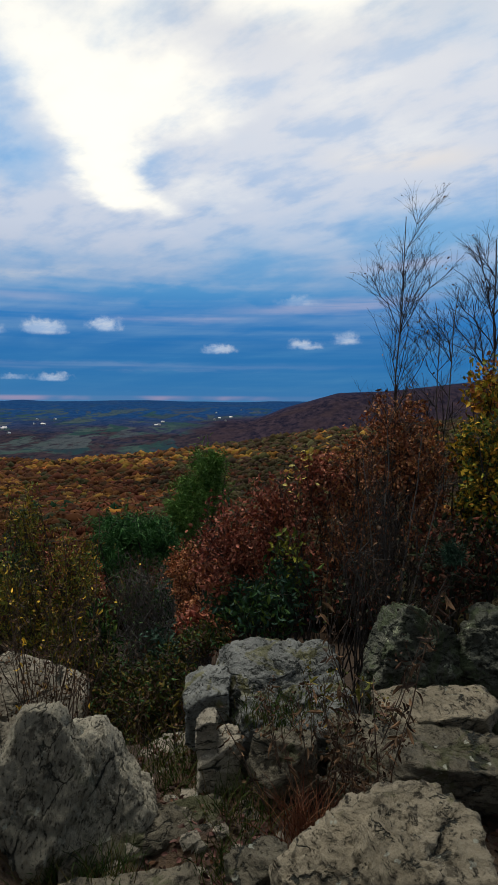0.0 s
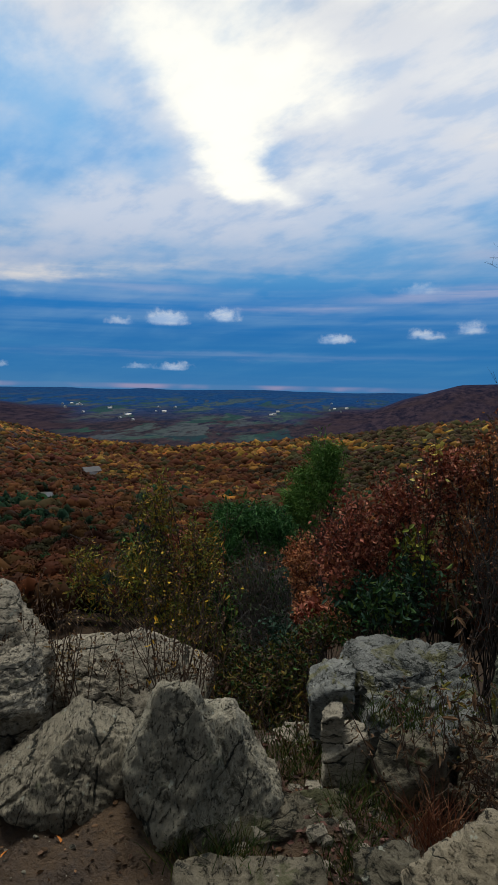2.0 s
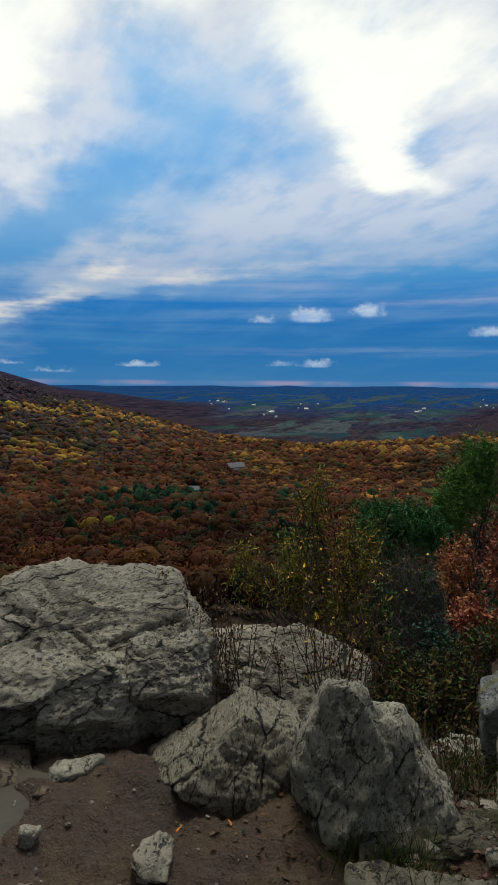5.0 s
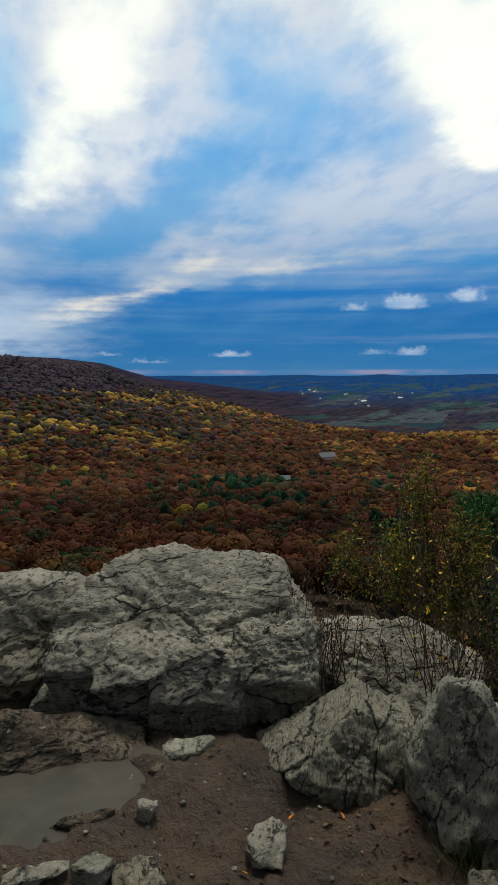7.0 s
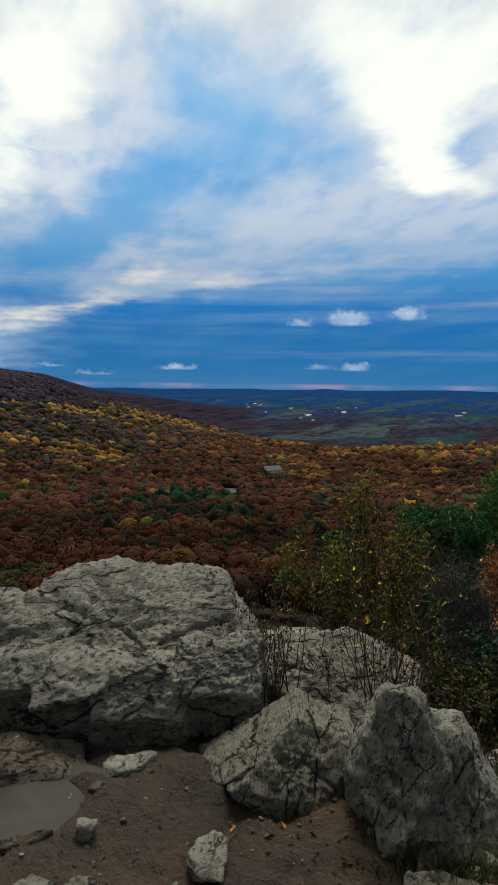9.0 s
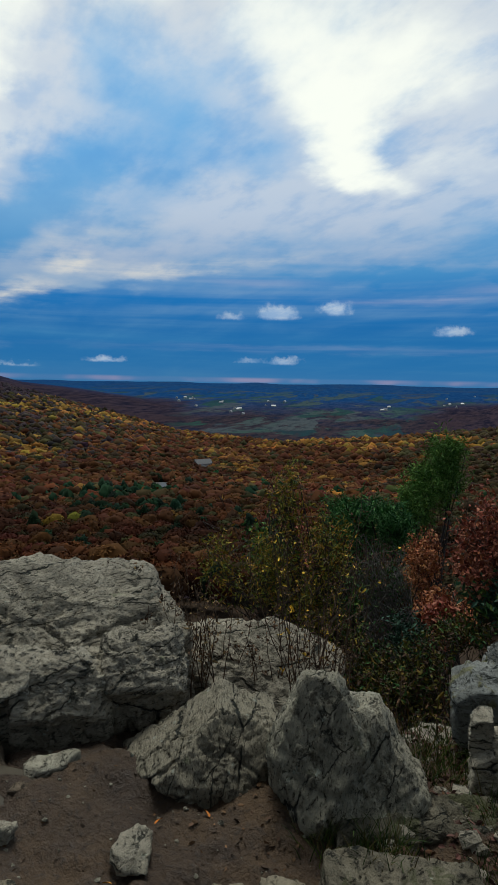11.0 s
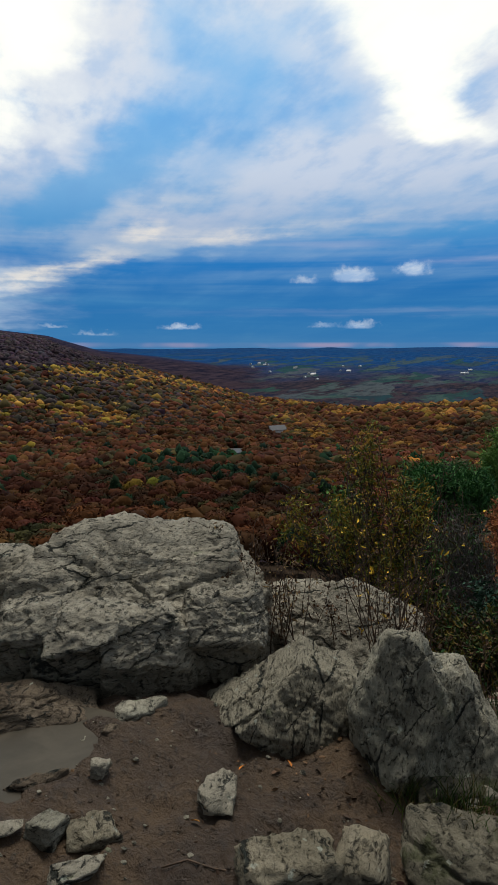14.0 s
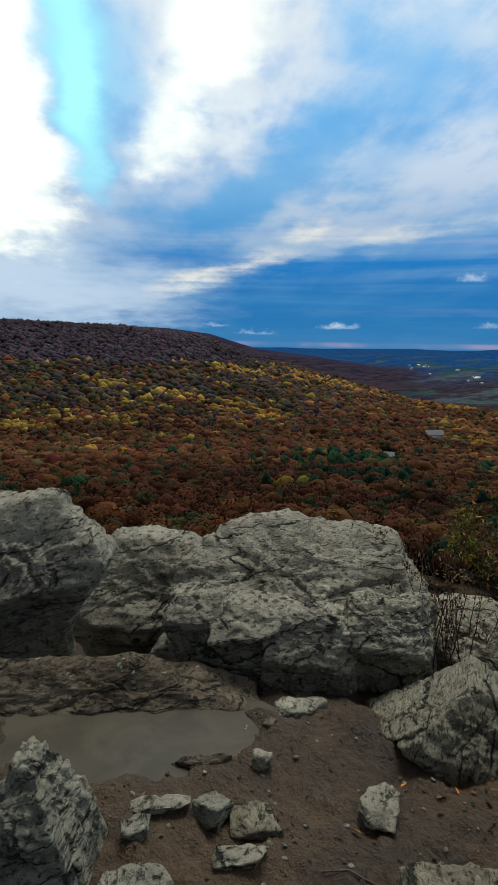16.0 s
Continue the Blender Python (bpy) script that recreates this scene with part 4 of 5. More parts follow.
def woods(lo, hi, gap, level, seed, spread, tufts):
    rng = np.random.default_rng(seed)
    g = np.arange(-hi, hi, gap)
    x, y = np.meshgrid(g, g[g > -0.3 * hi])
    x = x.ravel() + rng.uniform(-0.45, 0.45, x.size) * gap
    y = y.ravel() + rng.uniform(-0.45, 0.45, y.size) * gap
    z, r, az = land(x, y)
    crest = np.interp(az, [-95, -45, -31, -22, 60], [1900, 1850, 1400, 1100, 1100])
    keep = (r > lo) & (r < np.minimum(hi, crest + 70)) & (az > -76) & (az < 24)
    pond = (np.abs(az + 32.3) < 1.1) & (r > 395) & (r < 545) | (np.abs(az + 28.6) < 0.75) & (r > 700) & (r < 768)
    x, y, z, r, az = (v[keep & ~pond] for v in (x, y, z, r, az))
    n = len(x)
    p = np.stack([x, y, 0 * x], 1)
    el = np.degrees(np.arctan2(z + 4, r))
    broad, small = fbm(p, 1 / 160, 3, 41), fbm(p, 1 / 30, 2, 43)
    u = rng.random(n)
    col = np.where((u < 0.5)[:, None], RUSSET, RED)
    col = np.where((rng.random(n) < 0.16)[:, None], OLIVE, col)
    # greyer, half-bare upper slopes
    bare = smooth(el, -9.5, -4) * smooth(az, -28, -44)
    col = np.where((rng.random(n) < 0.80 * bare)[:, None], np.where((rng.random(n) < 0.5)[:, None], GREY, OLIVE * 0.8), col)
    # duller olive-brown woods under the far ridge
    dull = smooth(az, -16, -5)
    col = np.where((rng.random(n) < 0.85 * dull)[:, None], np.where((rng.random(n) < 0.6)[:, None], OLIVE * 0.9, GREY * (1.1, 0.95, 0.6)), col)
    # golden stands towards the mouth of the valley and in belts along the slope
    mouth = smooth(el, -9.8, -7.2) * smooth(az, -33, -24) * smooth(az, -4, -16) * smooth(broad + 0.9 * small, -0.75, 0.1)
    belt_el = np.interp(az, [-61, -52, -42], [-3.3, -4.6, -6.5])
    belt = np.exp(-(((el - belt_el) / 0.42) ** 2)) * smooth(small + 0.4 * broad, -0.7, 0.0) * smooth(az, -62, -60) * smooth(az, -40.5, -42.5)
    belt2 = np.exp(-(((el + 7.4 + 0.05 * (az + 60)) / 1.1) ** 2)) * smooth(small + 0.6 * broad, 0.0, 0.45) * smooth(az, -50, -55)
    high_el = np.interp(az, [-54, -37, -30, -24], [-1.5, -3.2, -4.5, -4.9])
    high = np.exp(-(((el - high_el) / 0.45) ** 2)) * smooth(az, -55, -53) * smooth(small + 0.5 * broad, -0.5, 0.25)
    stray = smooth(small, 0.45, 0.8) * 0.35 * smooth(el, -15, -9)
    g1 = np.clip(np.maximum.reduce([mouth * 0.8, belt * 0.95, belt2 * 0.85, high * 0.7, stray]), 0, 1)
    pick = rng.random(n) < g1
    col = np.where(pick[:, None], GOLD + (YELLOW - GOLD) * np.clip(smooth(-az, 36, 52) + 0.35 * rng.standard_normal(n), 0, 1)[:, None], col)
    # crowns on the far ridge top take a purple haze tone in their tint
    far_top = (el > -1.6 + 0.5 * small) & (az < -40)
    col = np.where(far_top[:, None], np.array((0.050, 0.036, 0.048)), col)
    lone = np.hypot(x + 151, y - 188) < 6.5
    col = np.where(lone[:, None], YELLOW * 1.05, col)
    ever = smooth(fbm(p, 1 / 55, 2, 47), 0.05, 0.4) * np.exp(-(((az + 35) / 9) ** 2)) * np.exp(-(((el + 10.6) / 1.5) ** 2))
    green = (rng.random(n) < 0.85 * ever + 0.035 * smooth(el, -8, -12)) & ~pick
    col = np.where(green[:, None], PINE, col)
    col = col * (rng.uniform(0.5, 1.15, n) * (1 + 0.28 * broad + 0.22 * small))[:, None] * (1 + 0.10 * rng.standard_normal((n, 3)))
    d, f = ball(level)
    width = gap * rng.uniform(0.40, 0.80, n) * spread
    tall = width * rng.uniform(0.65, 1.05, n)
    tall = np.where(green, width * 1.15, tall)
    width = np.where(green, width * 0.8, width)
    jag = 1 + (0.13 if level > 1 else 0.16) * rng.standard_normal((n, len(d)))
    axes = rng.standard_normal((3, n, 3))
    jag = jag + 0.14 * np.sin(3.0 * np.einsum("nk,vk->nv", axes[0], d)) + 0.07 * np.sin(6.0 * np.einsum("nk,vk->nv", axes[1], d))
    lump = d[None] * jag[:, :, None]
    taper = np.where(green[:, None], 1 - 0.3 * d[None, :, 2], 1.0)
    v = np.empty((n, len(d), 3))
    v[:, :, 0] = x[:, None] + lump[:, :, 0] * width[:, None] * taper
    v[:, :, 1] = y[:, None] + lump[:, :, 1] * width[:, None] * taper
    v[:, :, 2] = z[:, None] + (4.0 + tall * 0.2)[:, None] + lump[:, :, 2] * tall[:, None]
    faces = (f[None] + (np.arange(n) * len(d))[:, None, None]).reshape(-1, 3)
    # nearer woods tinted darker, farther woods lighter
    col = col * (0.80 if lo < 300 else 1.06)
    # tufted crowns get a darkened core: shade painted into the gaps
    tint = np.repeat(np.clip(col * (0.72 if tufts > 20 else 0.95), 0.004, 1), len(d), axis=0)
    v = v.reshape(-1, 3)
    if tufts:
        # tufts of foliage that break up each crown
        q = rng.standard_normal((n, tufts, 3))
        q[..., 2] = np.abs(q[..., 2]) - 0.25
        q /= np.linalg.norm(q, axis=2)[..., None]
        rad = np.stack([width, width, tall], 1)[:, None] * rng.uniform(0.92, 1.18, (n, tufts, 1))
        c = np.stack([x, y, z + 4.0 + tall * 0.2], 1)[:, None] + q * rad
        a = np.cross(q, rng.standard_normal(q.shape))
        a /= np.linalg.norm(a, axis=2)[..., None]
        b = np.cross(q, a) + 0.5 * rng.standard_normal(q.shape)
        s = (width[:, None, None] * rng.uniform(0.03, 0.095, (n, tufts, 1)) * (1.5 if tufts > 100 else 2.6))
        t3 = np.stack([c + a * s, c - 0.6 * a * s + b * s, c - 0.5 * a * s - b * s + 0.4 * q * s], 2).reshape(-1, 3)
        fs = np.arange(len(t3)).reshape(-1, 3) + len(v)
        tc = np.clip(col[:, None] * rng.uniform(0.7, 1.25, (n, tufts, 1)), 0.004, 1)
        v, faces = np.concatenate([v, t3]), np.concatenate([faces, fs])
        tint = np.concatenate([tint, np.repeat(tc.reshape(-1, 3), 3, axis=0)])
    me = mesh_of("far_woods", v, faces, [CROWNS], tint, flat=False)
    return n, me


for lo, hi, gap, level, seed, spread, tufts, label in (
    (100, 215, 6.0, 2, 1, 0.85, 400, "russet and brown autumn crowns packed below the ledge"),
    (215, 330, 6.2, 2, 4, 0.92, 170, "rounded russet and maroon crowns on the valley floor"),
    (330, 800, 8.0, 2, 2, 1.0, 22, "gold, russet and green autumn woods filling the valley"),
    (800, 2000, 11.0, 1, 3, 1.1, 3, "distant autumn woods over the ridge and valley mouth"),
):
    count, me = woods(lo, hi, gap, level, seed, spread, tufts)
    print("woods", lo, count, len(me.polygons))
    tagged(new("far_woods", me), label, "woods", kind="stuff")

# a pond and a roof among the trees
u = np.linspace(0, 2 * math.pi, 40, endpoint=False)
wob = 1 + 0.15 * np.sin(3 * u + 1) + 0.1 * np.sin(5 * u)
qx, qy = -280.3 + 15 * wob * np.cos(u), 442.4 + 12 * wob * np.sin(u)
qz = land(np.array([-280.3]), np.array([442.4]))[0][0] + 2.5
tagged(new("pond", mesh_of("pond", np.stack([np.r_[-280.3, qx], np.r_[442.4, qy], np.full(41, qz)], 1), [(0, 1 + i, 1 + (i + 1) % 40) for i in range(40)], [WATER])), "small grey pond in a clearing of the woods", "pond", kind="structure")


def painted(name, colour, rough=0.8):
    def build(n, b):
        p = n.add("ShaderNodeTexCoord").outputs["Object"]
        n.put(b.inputs["Base Color"], n.mix(n.step(n.noise(p, 0.9, 5, 0.6), 0.35, 0.65), colour, tuple(c * 0.8 for c in colour)))
        b.inputs["Roughness"].default_value = rough

    return material(name, build)


WHITE_WALL, ROOF_GREY, ROOF_PALE = painted("white_siding", (0.75, 0.75, 0.73)), painted("grey_roof", (0.16, 0.16, 0.165)), painted("pale_roof", (0.55, 0.56, 0.58), 0.4)


def house(name, x, y, size, yaw, roof_mat, label, lift=0.0, group=""):
    """Walls and a gabled roof with eaves."""
    w, d, h = size
    z = float(land(np.array([x]), np.array([y]))[0][0]) + lift
    ob = thing(name, (x, y, z), label, "building", group)
    ob.rotation_euler = (0, 0, radians(yaw))
    a, b = w / 2, d / 2
    wall = [(-a, -b, -6), (a, -b, -6), (a, b, -6), (-a, b, -6), (-a, -b, h), (a, -b, h), (a, b, h), (-a, b, h)]
    part("walls", mesh_of("walls", wall, [(0, 1, 5, 4), (1, 2, 6, 5), (2, 3, 7, 6), (3, 0, 4, 7), (4, 5, 6, 7)], [WHITE_WALL], flat=True), ob)
    e, t, top = 0.6, 0.3, h + d * 0.38
    roof = [(-a - e, -b - e, h - 0.2), (a + e, -b - e, h - 0.2), (a + e, 0, top), (-a - e, 0, top), (a + e, b + e, h - 0.2), (-a - e, b + e, h - 0.2)]
    roof += [(px, py, pz - t) for px, py, pz in roof]
    part("roof", mesh_of("roof", roof, [(0, 1, 2, 3), (3, 2, 4, 5), (7, 6, 9, 8), (8, 9, 11, 10), (1, 0, 6, 7), (4, 10, 11, 5), (1, 7, 8, 2), (2, 8, 10, 4), (0, 3, 9, 6), (3, 5, 11, 9)], [roof_mat], flat=True), ob)
    for gx1 in (-a + 0.02, a - 0.02):
        part("gable", mesh_of("gable", [(gx1, -b, h), (gx1, b, h), (gx1, 0, top - 0.3)], [(0, 1, 2)], [WHITE_WALL], flat=True), ob)
    return ob


house("house", -360.6, 661.0, (22, 13, 5), 62, ROOF_GREY, "grey-roofed house half hidden in golden woods", 2.0)
rng = np.random.default_rng(77)
for az, el_r, many in ((-25.3, 2050, 5), (-28.5, 2500, 5), (-22.0, 2350, 4), (-5.5, 2700, 7), (-12.0, 2250, 3), (-31.0, 2750, 4)):
    for _ in range(many):
        aa, rr = radians(az + rng.normal() * 1.0), el_r * (1 + 0.06 * rng.normal())
        house("farm_building", OX + rr * math.sin(aa), rr * math.cos(aa), (rng.uniform(7, 16), rng.uniform(6, 9), rng.uniform(3, 4.5)), rng.uniform(0, 180), ROOF_PALE, "tiny white farm building far out on the plain", 0.0, "farm buildings on the plain")

# ---- plants on the ledge ----


def tubes(points, radii, sides=5):
    """Tapered tubes: points (n, k, 3), radii (n, k). Returns vertices and quads."""
    n, k, _ = points.shape
    ahead = np.gradient(points, axis=1)
    ahead /= np.linalg.norm(ahead, axis=2)[..., None] + 1e-9
    ref = np.where((np.abs(ahead[..., 2]) > 0.9)[..., None], (1.0, 0, 0), (0, 0, 1.0))
    a = np.cross(ahead, ref)
    a /= np.linalg.norm(a, axis=2)[..., None] + 1e-9
    b = np.cross(ahead, a)
    t = np.linspace(0, 2 * math.pi, sides, endpoint=False)
    v = points[:, :, None] + radii[:, :, None, None] * (np.cos(t)[:, None] * a[:, :, None] + np.sin(t)[:, None] * b[:, :, None])
    i, j, s = np.meshgrid(np.arange(n), np.arange(k - 1), np.arange(sides), indexing="ij")
    s2 = (s + 1) % sides
    at = lambda jj, ss: (i * k + jj) * sides + ss
    f = np.stack([at(j, s), at(j, s2), at(j + 1, s2), at(j + 1, s)], -1).reshape(-1, 4)
    return v.reshape(-1, 3), f


def curved(a, b, k, sag, rng, wobble=0.04):
    """Bent lines from points a to points b, rising first and wandering a little."""
    u = np.linspace(0, 1, k)[None, :, None]
    size = np.linalg.norm(b - a, axis=1)[:, None, None]
    p = a[:, None] + (b - a)[:, None] * u
    p[..., 2:] += (sag * size * np.sin(math.pi * u))
    w = rng.standard_normal((len(a), k, 3)) * wobble * size
    w[:, 0] = 0
    return p + np.cumsum(w, axis=1) / math.sqrt(k)


def merged(sets):
    vs, fs, o = [], [], 0
    for v, f in sets:
        vs.append(v), fs.append(f + o)
        o += len(v)
    return np.concatenate(vs), np.concatenate(fs)


def leaf_mesh(at, ways, size, palette, rng, wide=0.5, fold=0.25, curl=0.2):
    """Folded pointed leaves: a stalk end, two sides, two tips of the midrib."""
    n = len(at)
    ways = ways / (np.linalg.norm(ways, axis=1)[:, None] + 1e-9)
    side = np.cross(ways, rng.standard_normal((n, 3)))
    side /= np.linalg.norm(side, axis=1)[:, None] + 1e-9
    up = np.cross(side, ways)
    L = (size * rng.uniform(0.55, 1.25, n))[:, None]
    W = L * wide * 0.5
    lift = fold * W
    bent = -curl * L * up
    v = np.stack([at, at + ways * L * 0.35 + side * W * 0.9 + up * lift, at + ways * L * 0.7 + side * W * 0.75 + up * lift + bent * 0.4, at + ways * L + bent, at + ways * L * 0.7 - side * W * 0.75 + up * lift + bent * 0.4, at + ways * L * 0.35 - side * W * 0.9 + up * lift, at + ways * L * 0.5 + bent * 0.15], 1)
    f = np.array([(0, 1, 6), (1, 2, 6), (2, 3, 6), (3, 4, 6), (4, 5, 6), (5, 0, 6)])
    faces = (f[None] + 7 * np.arange(n)[:, None, None]).reshape(-1, 3)
    palette = np.array(palette)
    col = palette[rng.integers(0, len(palette), n)] * rng.uniform(0.6, 1.3, n)[:, None]
    return v.reshape(-1, 3), faces, np.repeat(col, 7, axis=0)


def shrub(name, base, label, category, clouds, palette, size, seed, wide=0.5, stems=5, stem_r=0.012, wood=None, stem_spread=0.15, hang=0.2, group="", sag=0.06, twig_r=0.0025, clump=1.6, names=("stem", "foliage")):
    """Stems from the base to clouds (x, y, z, three radii, twigs, leaves to a twig) of leafy twigs."""
    rng = np.random.default_rng(seed)
    base = np.array(base, float)
    sets, main, at, ways = [], [], [], []
    for cx, cy, cz, rx, ry, rz, twigs, leaves in clouds:
        c, rad = np.array([cx, cy, cz]), np.array([rx, ry, rz])
        q = rng.standard_normal((twigs, 3))
        q *= (rng.random(twigs) ** (1 / 2.2) / (np.linalg.norm(q, axis=1) + 1e-9))[:, None]
        ends = c + q * rad
        k = max(2, min(stems, twigs))
        feet = base + rng.standard_normal((k, 3)) * (stem_spread, stem_spread, 0.02)
        heads = c + rng.uniform(-0.55, 0.55, (k, 3)) * rad
        limb = curved(feet, heads, 8, sag, rng)
        thick = stem_r * rng.uniform(0.6, 1.2, k)
        main += [tubes(limb[m : m + 1], np.linspace(1, 0.35, 8)[None] * thick[m], 5) for m in range(k)]
        near = np.argmin(np.linalg.norm(ends[:, None] - heads[None], axis=2) + 0.3 * rng.random((twigs, k)), axis=1)
        root = limb[near, rng.integers(4, 8, twigs)]
        twig = curved(root, ends, 5, 0.05, rng, 0.06)
        sets.append(tubes(twig, np.linspace(1, 0.4, 5)[None] * np.full((twigs, 1), twig_r), 3))
        if leaves:
            u = rng.uniform(0.35, 1.0, (twigs, leaves)) ** 0.6
            i0 = np.minimum((u * 4).astype(int), 3)
            fr = (u * 4 - i0)[..., None]
            rows = np.arange(twigs)[:, None]
            spot = twig[rows, i0] * (1 - fr) + twig[rows, i0 + 1] * fr + rng.standard_normal((twigs, leaves, 3)) * size * 0.35 * clump
            away = (ends - root)[:, None] * 0.6 / (np.linalg.norm(ends - root, axis=1)[:, None, None] + 1e-6) + rng.standard_normal((twigs, leaves, 3)) * 0.8
            away[..., 2] -= hang
            at.append(spot.reshape(-1, 3)), ways.append(away.reshape(-1, 3))
    ob = thing(name, base, label, category, group)
    for v, f in main:
        part(names[0], mesh_of(names[0], v - base, f, [wood or BARK_DARK]), ob)
    v, f = merged(sets)
    tagged(part("twigwork", mesh_of("twigwork", v - base, f, [wood or BARK_DARK]), ob), kind="stuff")
    if at:
        v, f, tint = leaf_mesh(np.concatenate(at), np.concatenate(ways), size, palette, rng, wide)
        tagged(part(names[1], mesh_of(names[1], v - base, f, [LEAVES], tint, flat=True), ob), kind="stuff")
    return ob


def branching(base, head, r0, seed, levels=3, kids=7, wood=None, reach=0.45, upward=0.7):
    """A bare tree: a leader and thinner and thinner shoots off it. Returns tube sets and the tips."""
    rng = np.random.default_rng(seed)
    lines = curved(np.array([base], float), np.array([head], float), 14, 0.0, rng, 0.018)
    sets = [tubes(lines, np.linspace(1, 0.25, 14)[None] * r0, 6)]
    length = np.linalg.norm(np.array(head) - np.array(base))
    r, tips = r0, [lines[:, -1]]
    for lv in range(levels):
        n, k, _ = lines.shape
        m = kids if lv == 0 else max(3, kids // 2)
        u = rng.uniform(0.3, 0.97, (n, m)) if lv == 0 else rng.uniform(0.2, 0.98, (n, m))
        idx = np.minimum((u * (k - 1)).astype(int), k - 2)
        root = lines[np.arange(n)[:, None], idx].reshape(-1, 3)
        along = (lines[np.arange(n)[:, None], idx + 1] - lines[np.arange(n)[:, None], idx]).reshape(-1, 3)
        along /= np.linalg.norm(along, axis=1)[:, None] + 1e-9
        out = rng.standard_normal((n * m, 3)) * (1, 1, 0.25)
        out /= np.linalg.norm(out, axis=1)[:, None]
        way = along * upward + out * 0.75 + np.array([0, 0, 0.25])
        way /= np.linalg.norm(way, axis=1)[:, None]
        ln = length * reach * rng.uniform(0.35, 1.0, n * m) * (1.2 - 0.85 * u.ravel())
        lines = curved(root, root + way * ln[:, None], 6, 0.04, rng, 0.07)
        r, length = r * 0.42, length * reach
        sets.append(tubes(lines, np.linspace(1, 0.4, 6)[None] * np.maximum(r * (1.2 - 0.6 * u.ravel()), 0.0008)[:, None], 4 if lv == 0 else 3))
        tips.append(lines[:, -1])
    return sets, np.concatenate(tips)


def bare_tree(name, base, head, r0, seed, label, leaves=60, palette=((0.10, 0.06, 0.03),), leaf=0.03, **how):
    sets, tips = branching(base, head, r0, seed, **how)
    rng = np.random.default_rng(seed + 1)
    ob = thing(name, base, label, "tree")
    base = np.array(base)
    v, f = sets[0]
    part("trunk", mesh_of("trunk", v - base, f, [BARK_GREY]), ob)
    v, f = sets[1]
    for m in range(len(v) // 24):
        part("branch", mesh_of("branch", v[24 * m : 24 * m + 24] - base, f[20 * m : 20 * m + 20] - 24 * m, [BARK_DARK]), ob)
    v, f = merged(sets[2:])
    tagged(part("twigwork", mesh_of("twigwork", v - base, f, [BARK_DARK]), ob), kind="stuff")
    if leaves:
        at = tips[rng.integers(0, len(tips), leaves)]
        w = rng.standard_normal((leaves, 3)) - (0, 0, 1.2)
        v, f, tint = leaf_mesh(at, w, leaf, palette, rng, 0.55)
        tagged(part("foliage", mesh_of("foliage", v - base, f, [LEAVES], tint, flat=True), ob), kind="stuff")
    return ob


RUST = ((0.332, 0.136, 0.061), (0.251, 0.096, 0.050), (0.371, 0.181, 0.070), (0.181, 0.070, 0.041), (0.421, 0.211, 0.110))
PINKISH = ((0.319, 0.111, 0.075), (0.239, 0.075, 0.052), (0.382, 0.166, 0.106), (0.168, 0.056, 0.040), (0.266, 0.100, 0.047), (0.116, 0.043, 0.032))
GREENS = ((0.032, 0.081, 0.028), (0.050, 0.104, 0.032), (0.025, 0.057, 0.027), (0.072, 0.114, 0.024))
TEAL = ((0.036, 0.077, 0.054), (0.049, 0.097, 0.064), (0.026, 0.053, 0.037))
YELLOWS = ((0.613, 0.409, 0.043), (0.496, 0.336, 0.043), (0.322, 0.307, 0.043), (0.556, 0.277, 0.043), (0.191, 0.234, 0.043))
OLIVES = ((0.079, 0.090, 0.020), (0.108, 0.101, 0.022), (0.054, 0.066, 0.017), (0.137, 0.098, 0.022), (0.043, 0.058, 0.022))
BROWNS = ((0.095, 0.060, 0.035), (0.065, 0.04, 0.027), (0.14, 0.085, 0.048), (0.045, 0.032, 0.024))

# red-leaved shrubs on the slope below the right-hand rocks
shrub("red_shrub", (0.0, 4.4, -1.1), "pinkish-red autumn shrub growing below the rocks", "shrub",
      [(-0.49, 4.14, 0.50, 0.26, 0.30, 0.38, 170, 15), (-0.16, 4.36, 0.64, 0.28, 0.30, 0.34, 190, 15), (-0.51, 3.94, 0.35, 0.18, 0.25, 0.24, 100, 15), (-0.04, 4.26, 0.31, 0.31, 0.30, 0.30, 150, 15), (0.12, 4.46, 0.91, 0.24, 0.25, 0.22, 110, 15)], PINKISH, 0.031, 201, 0.62, 6, 0.009, twig_r=0.002)
shrub("red_shrub", (0.65, 4.5, -1.1), "tall rust-brown autumn shrub with dense dry leaves", "shrub",
      [(0.40, 4.54, 0.93, 0.28, 0.35, 0.33, 190, 15), (0.81, 4.47, 1.02, 0.29, 0.35, 0.32, 210, 15), (0.70, 4.59, 1.34, 0.26, 0.25, 0.21, 110, 15), (0.36, 4.44, 0.47, 0.32, 0.30, 0.30, 130, 15), (0.89, 4.35, 0.62, 0.22, 0.30, 0.26, 110, 15)], RUST, 0.031, 203, 0.6, 7, 0.010, twig_r=0.002)
shrub("yellow_shrub", (1.35, 4.4, -0.9), "yellow and green leafed shrub beside a bare sapling", "shrub",
      [(1.18, 4.28, 1.18, 0.19, 0.30, 0.21, 200, 13), (1.22, 4.16, 0.87, 0.22, 0.30, 0.22, 210, 13), (1.34, 4.12, 0.60, 0.20, 0.30, 0.24, 160, 12), (1.67, 4.09, 1.03, 0.32, 0.40, 0.47, 220, 12)], YELLOWS + GREENS[:2] + OLIVES[:2], 0.036, 207, 0.6, 5, 0.011, twig_r=0.002)
shrub("yellow_shrub", (1.45, 4.9, -0.9), "golden-brown leafed shrub behind yellow leaves", "shrub", [(1.37, 4.74, 1.57, 0.15, 0.20, 0.20, 90, 9)], YELLOWS + RUST[:1], 0.05, 209, 0.6, 4, 0.01)
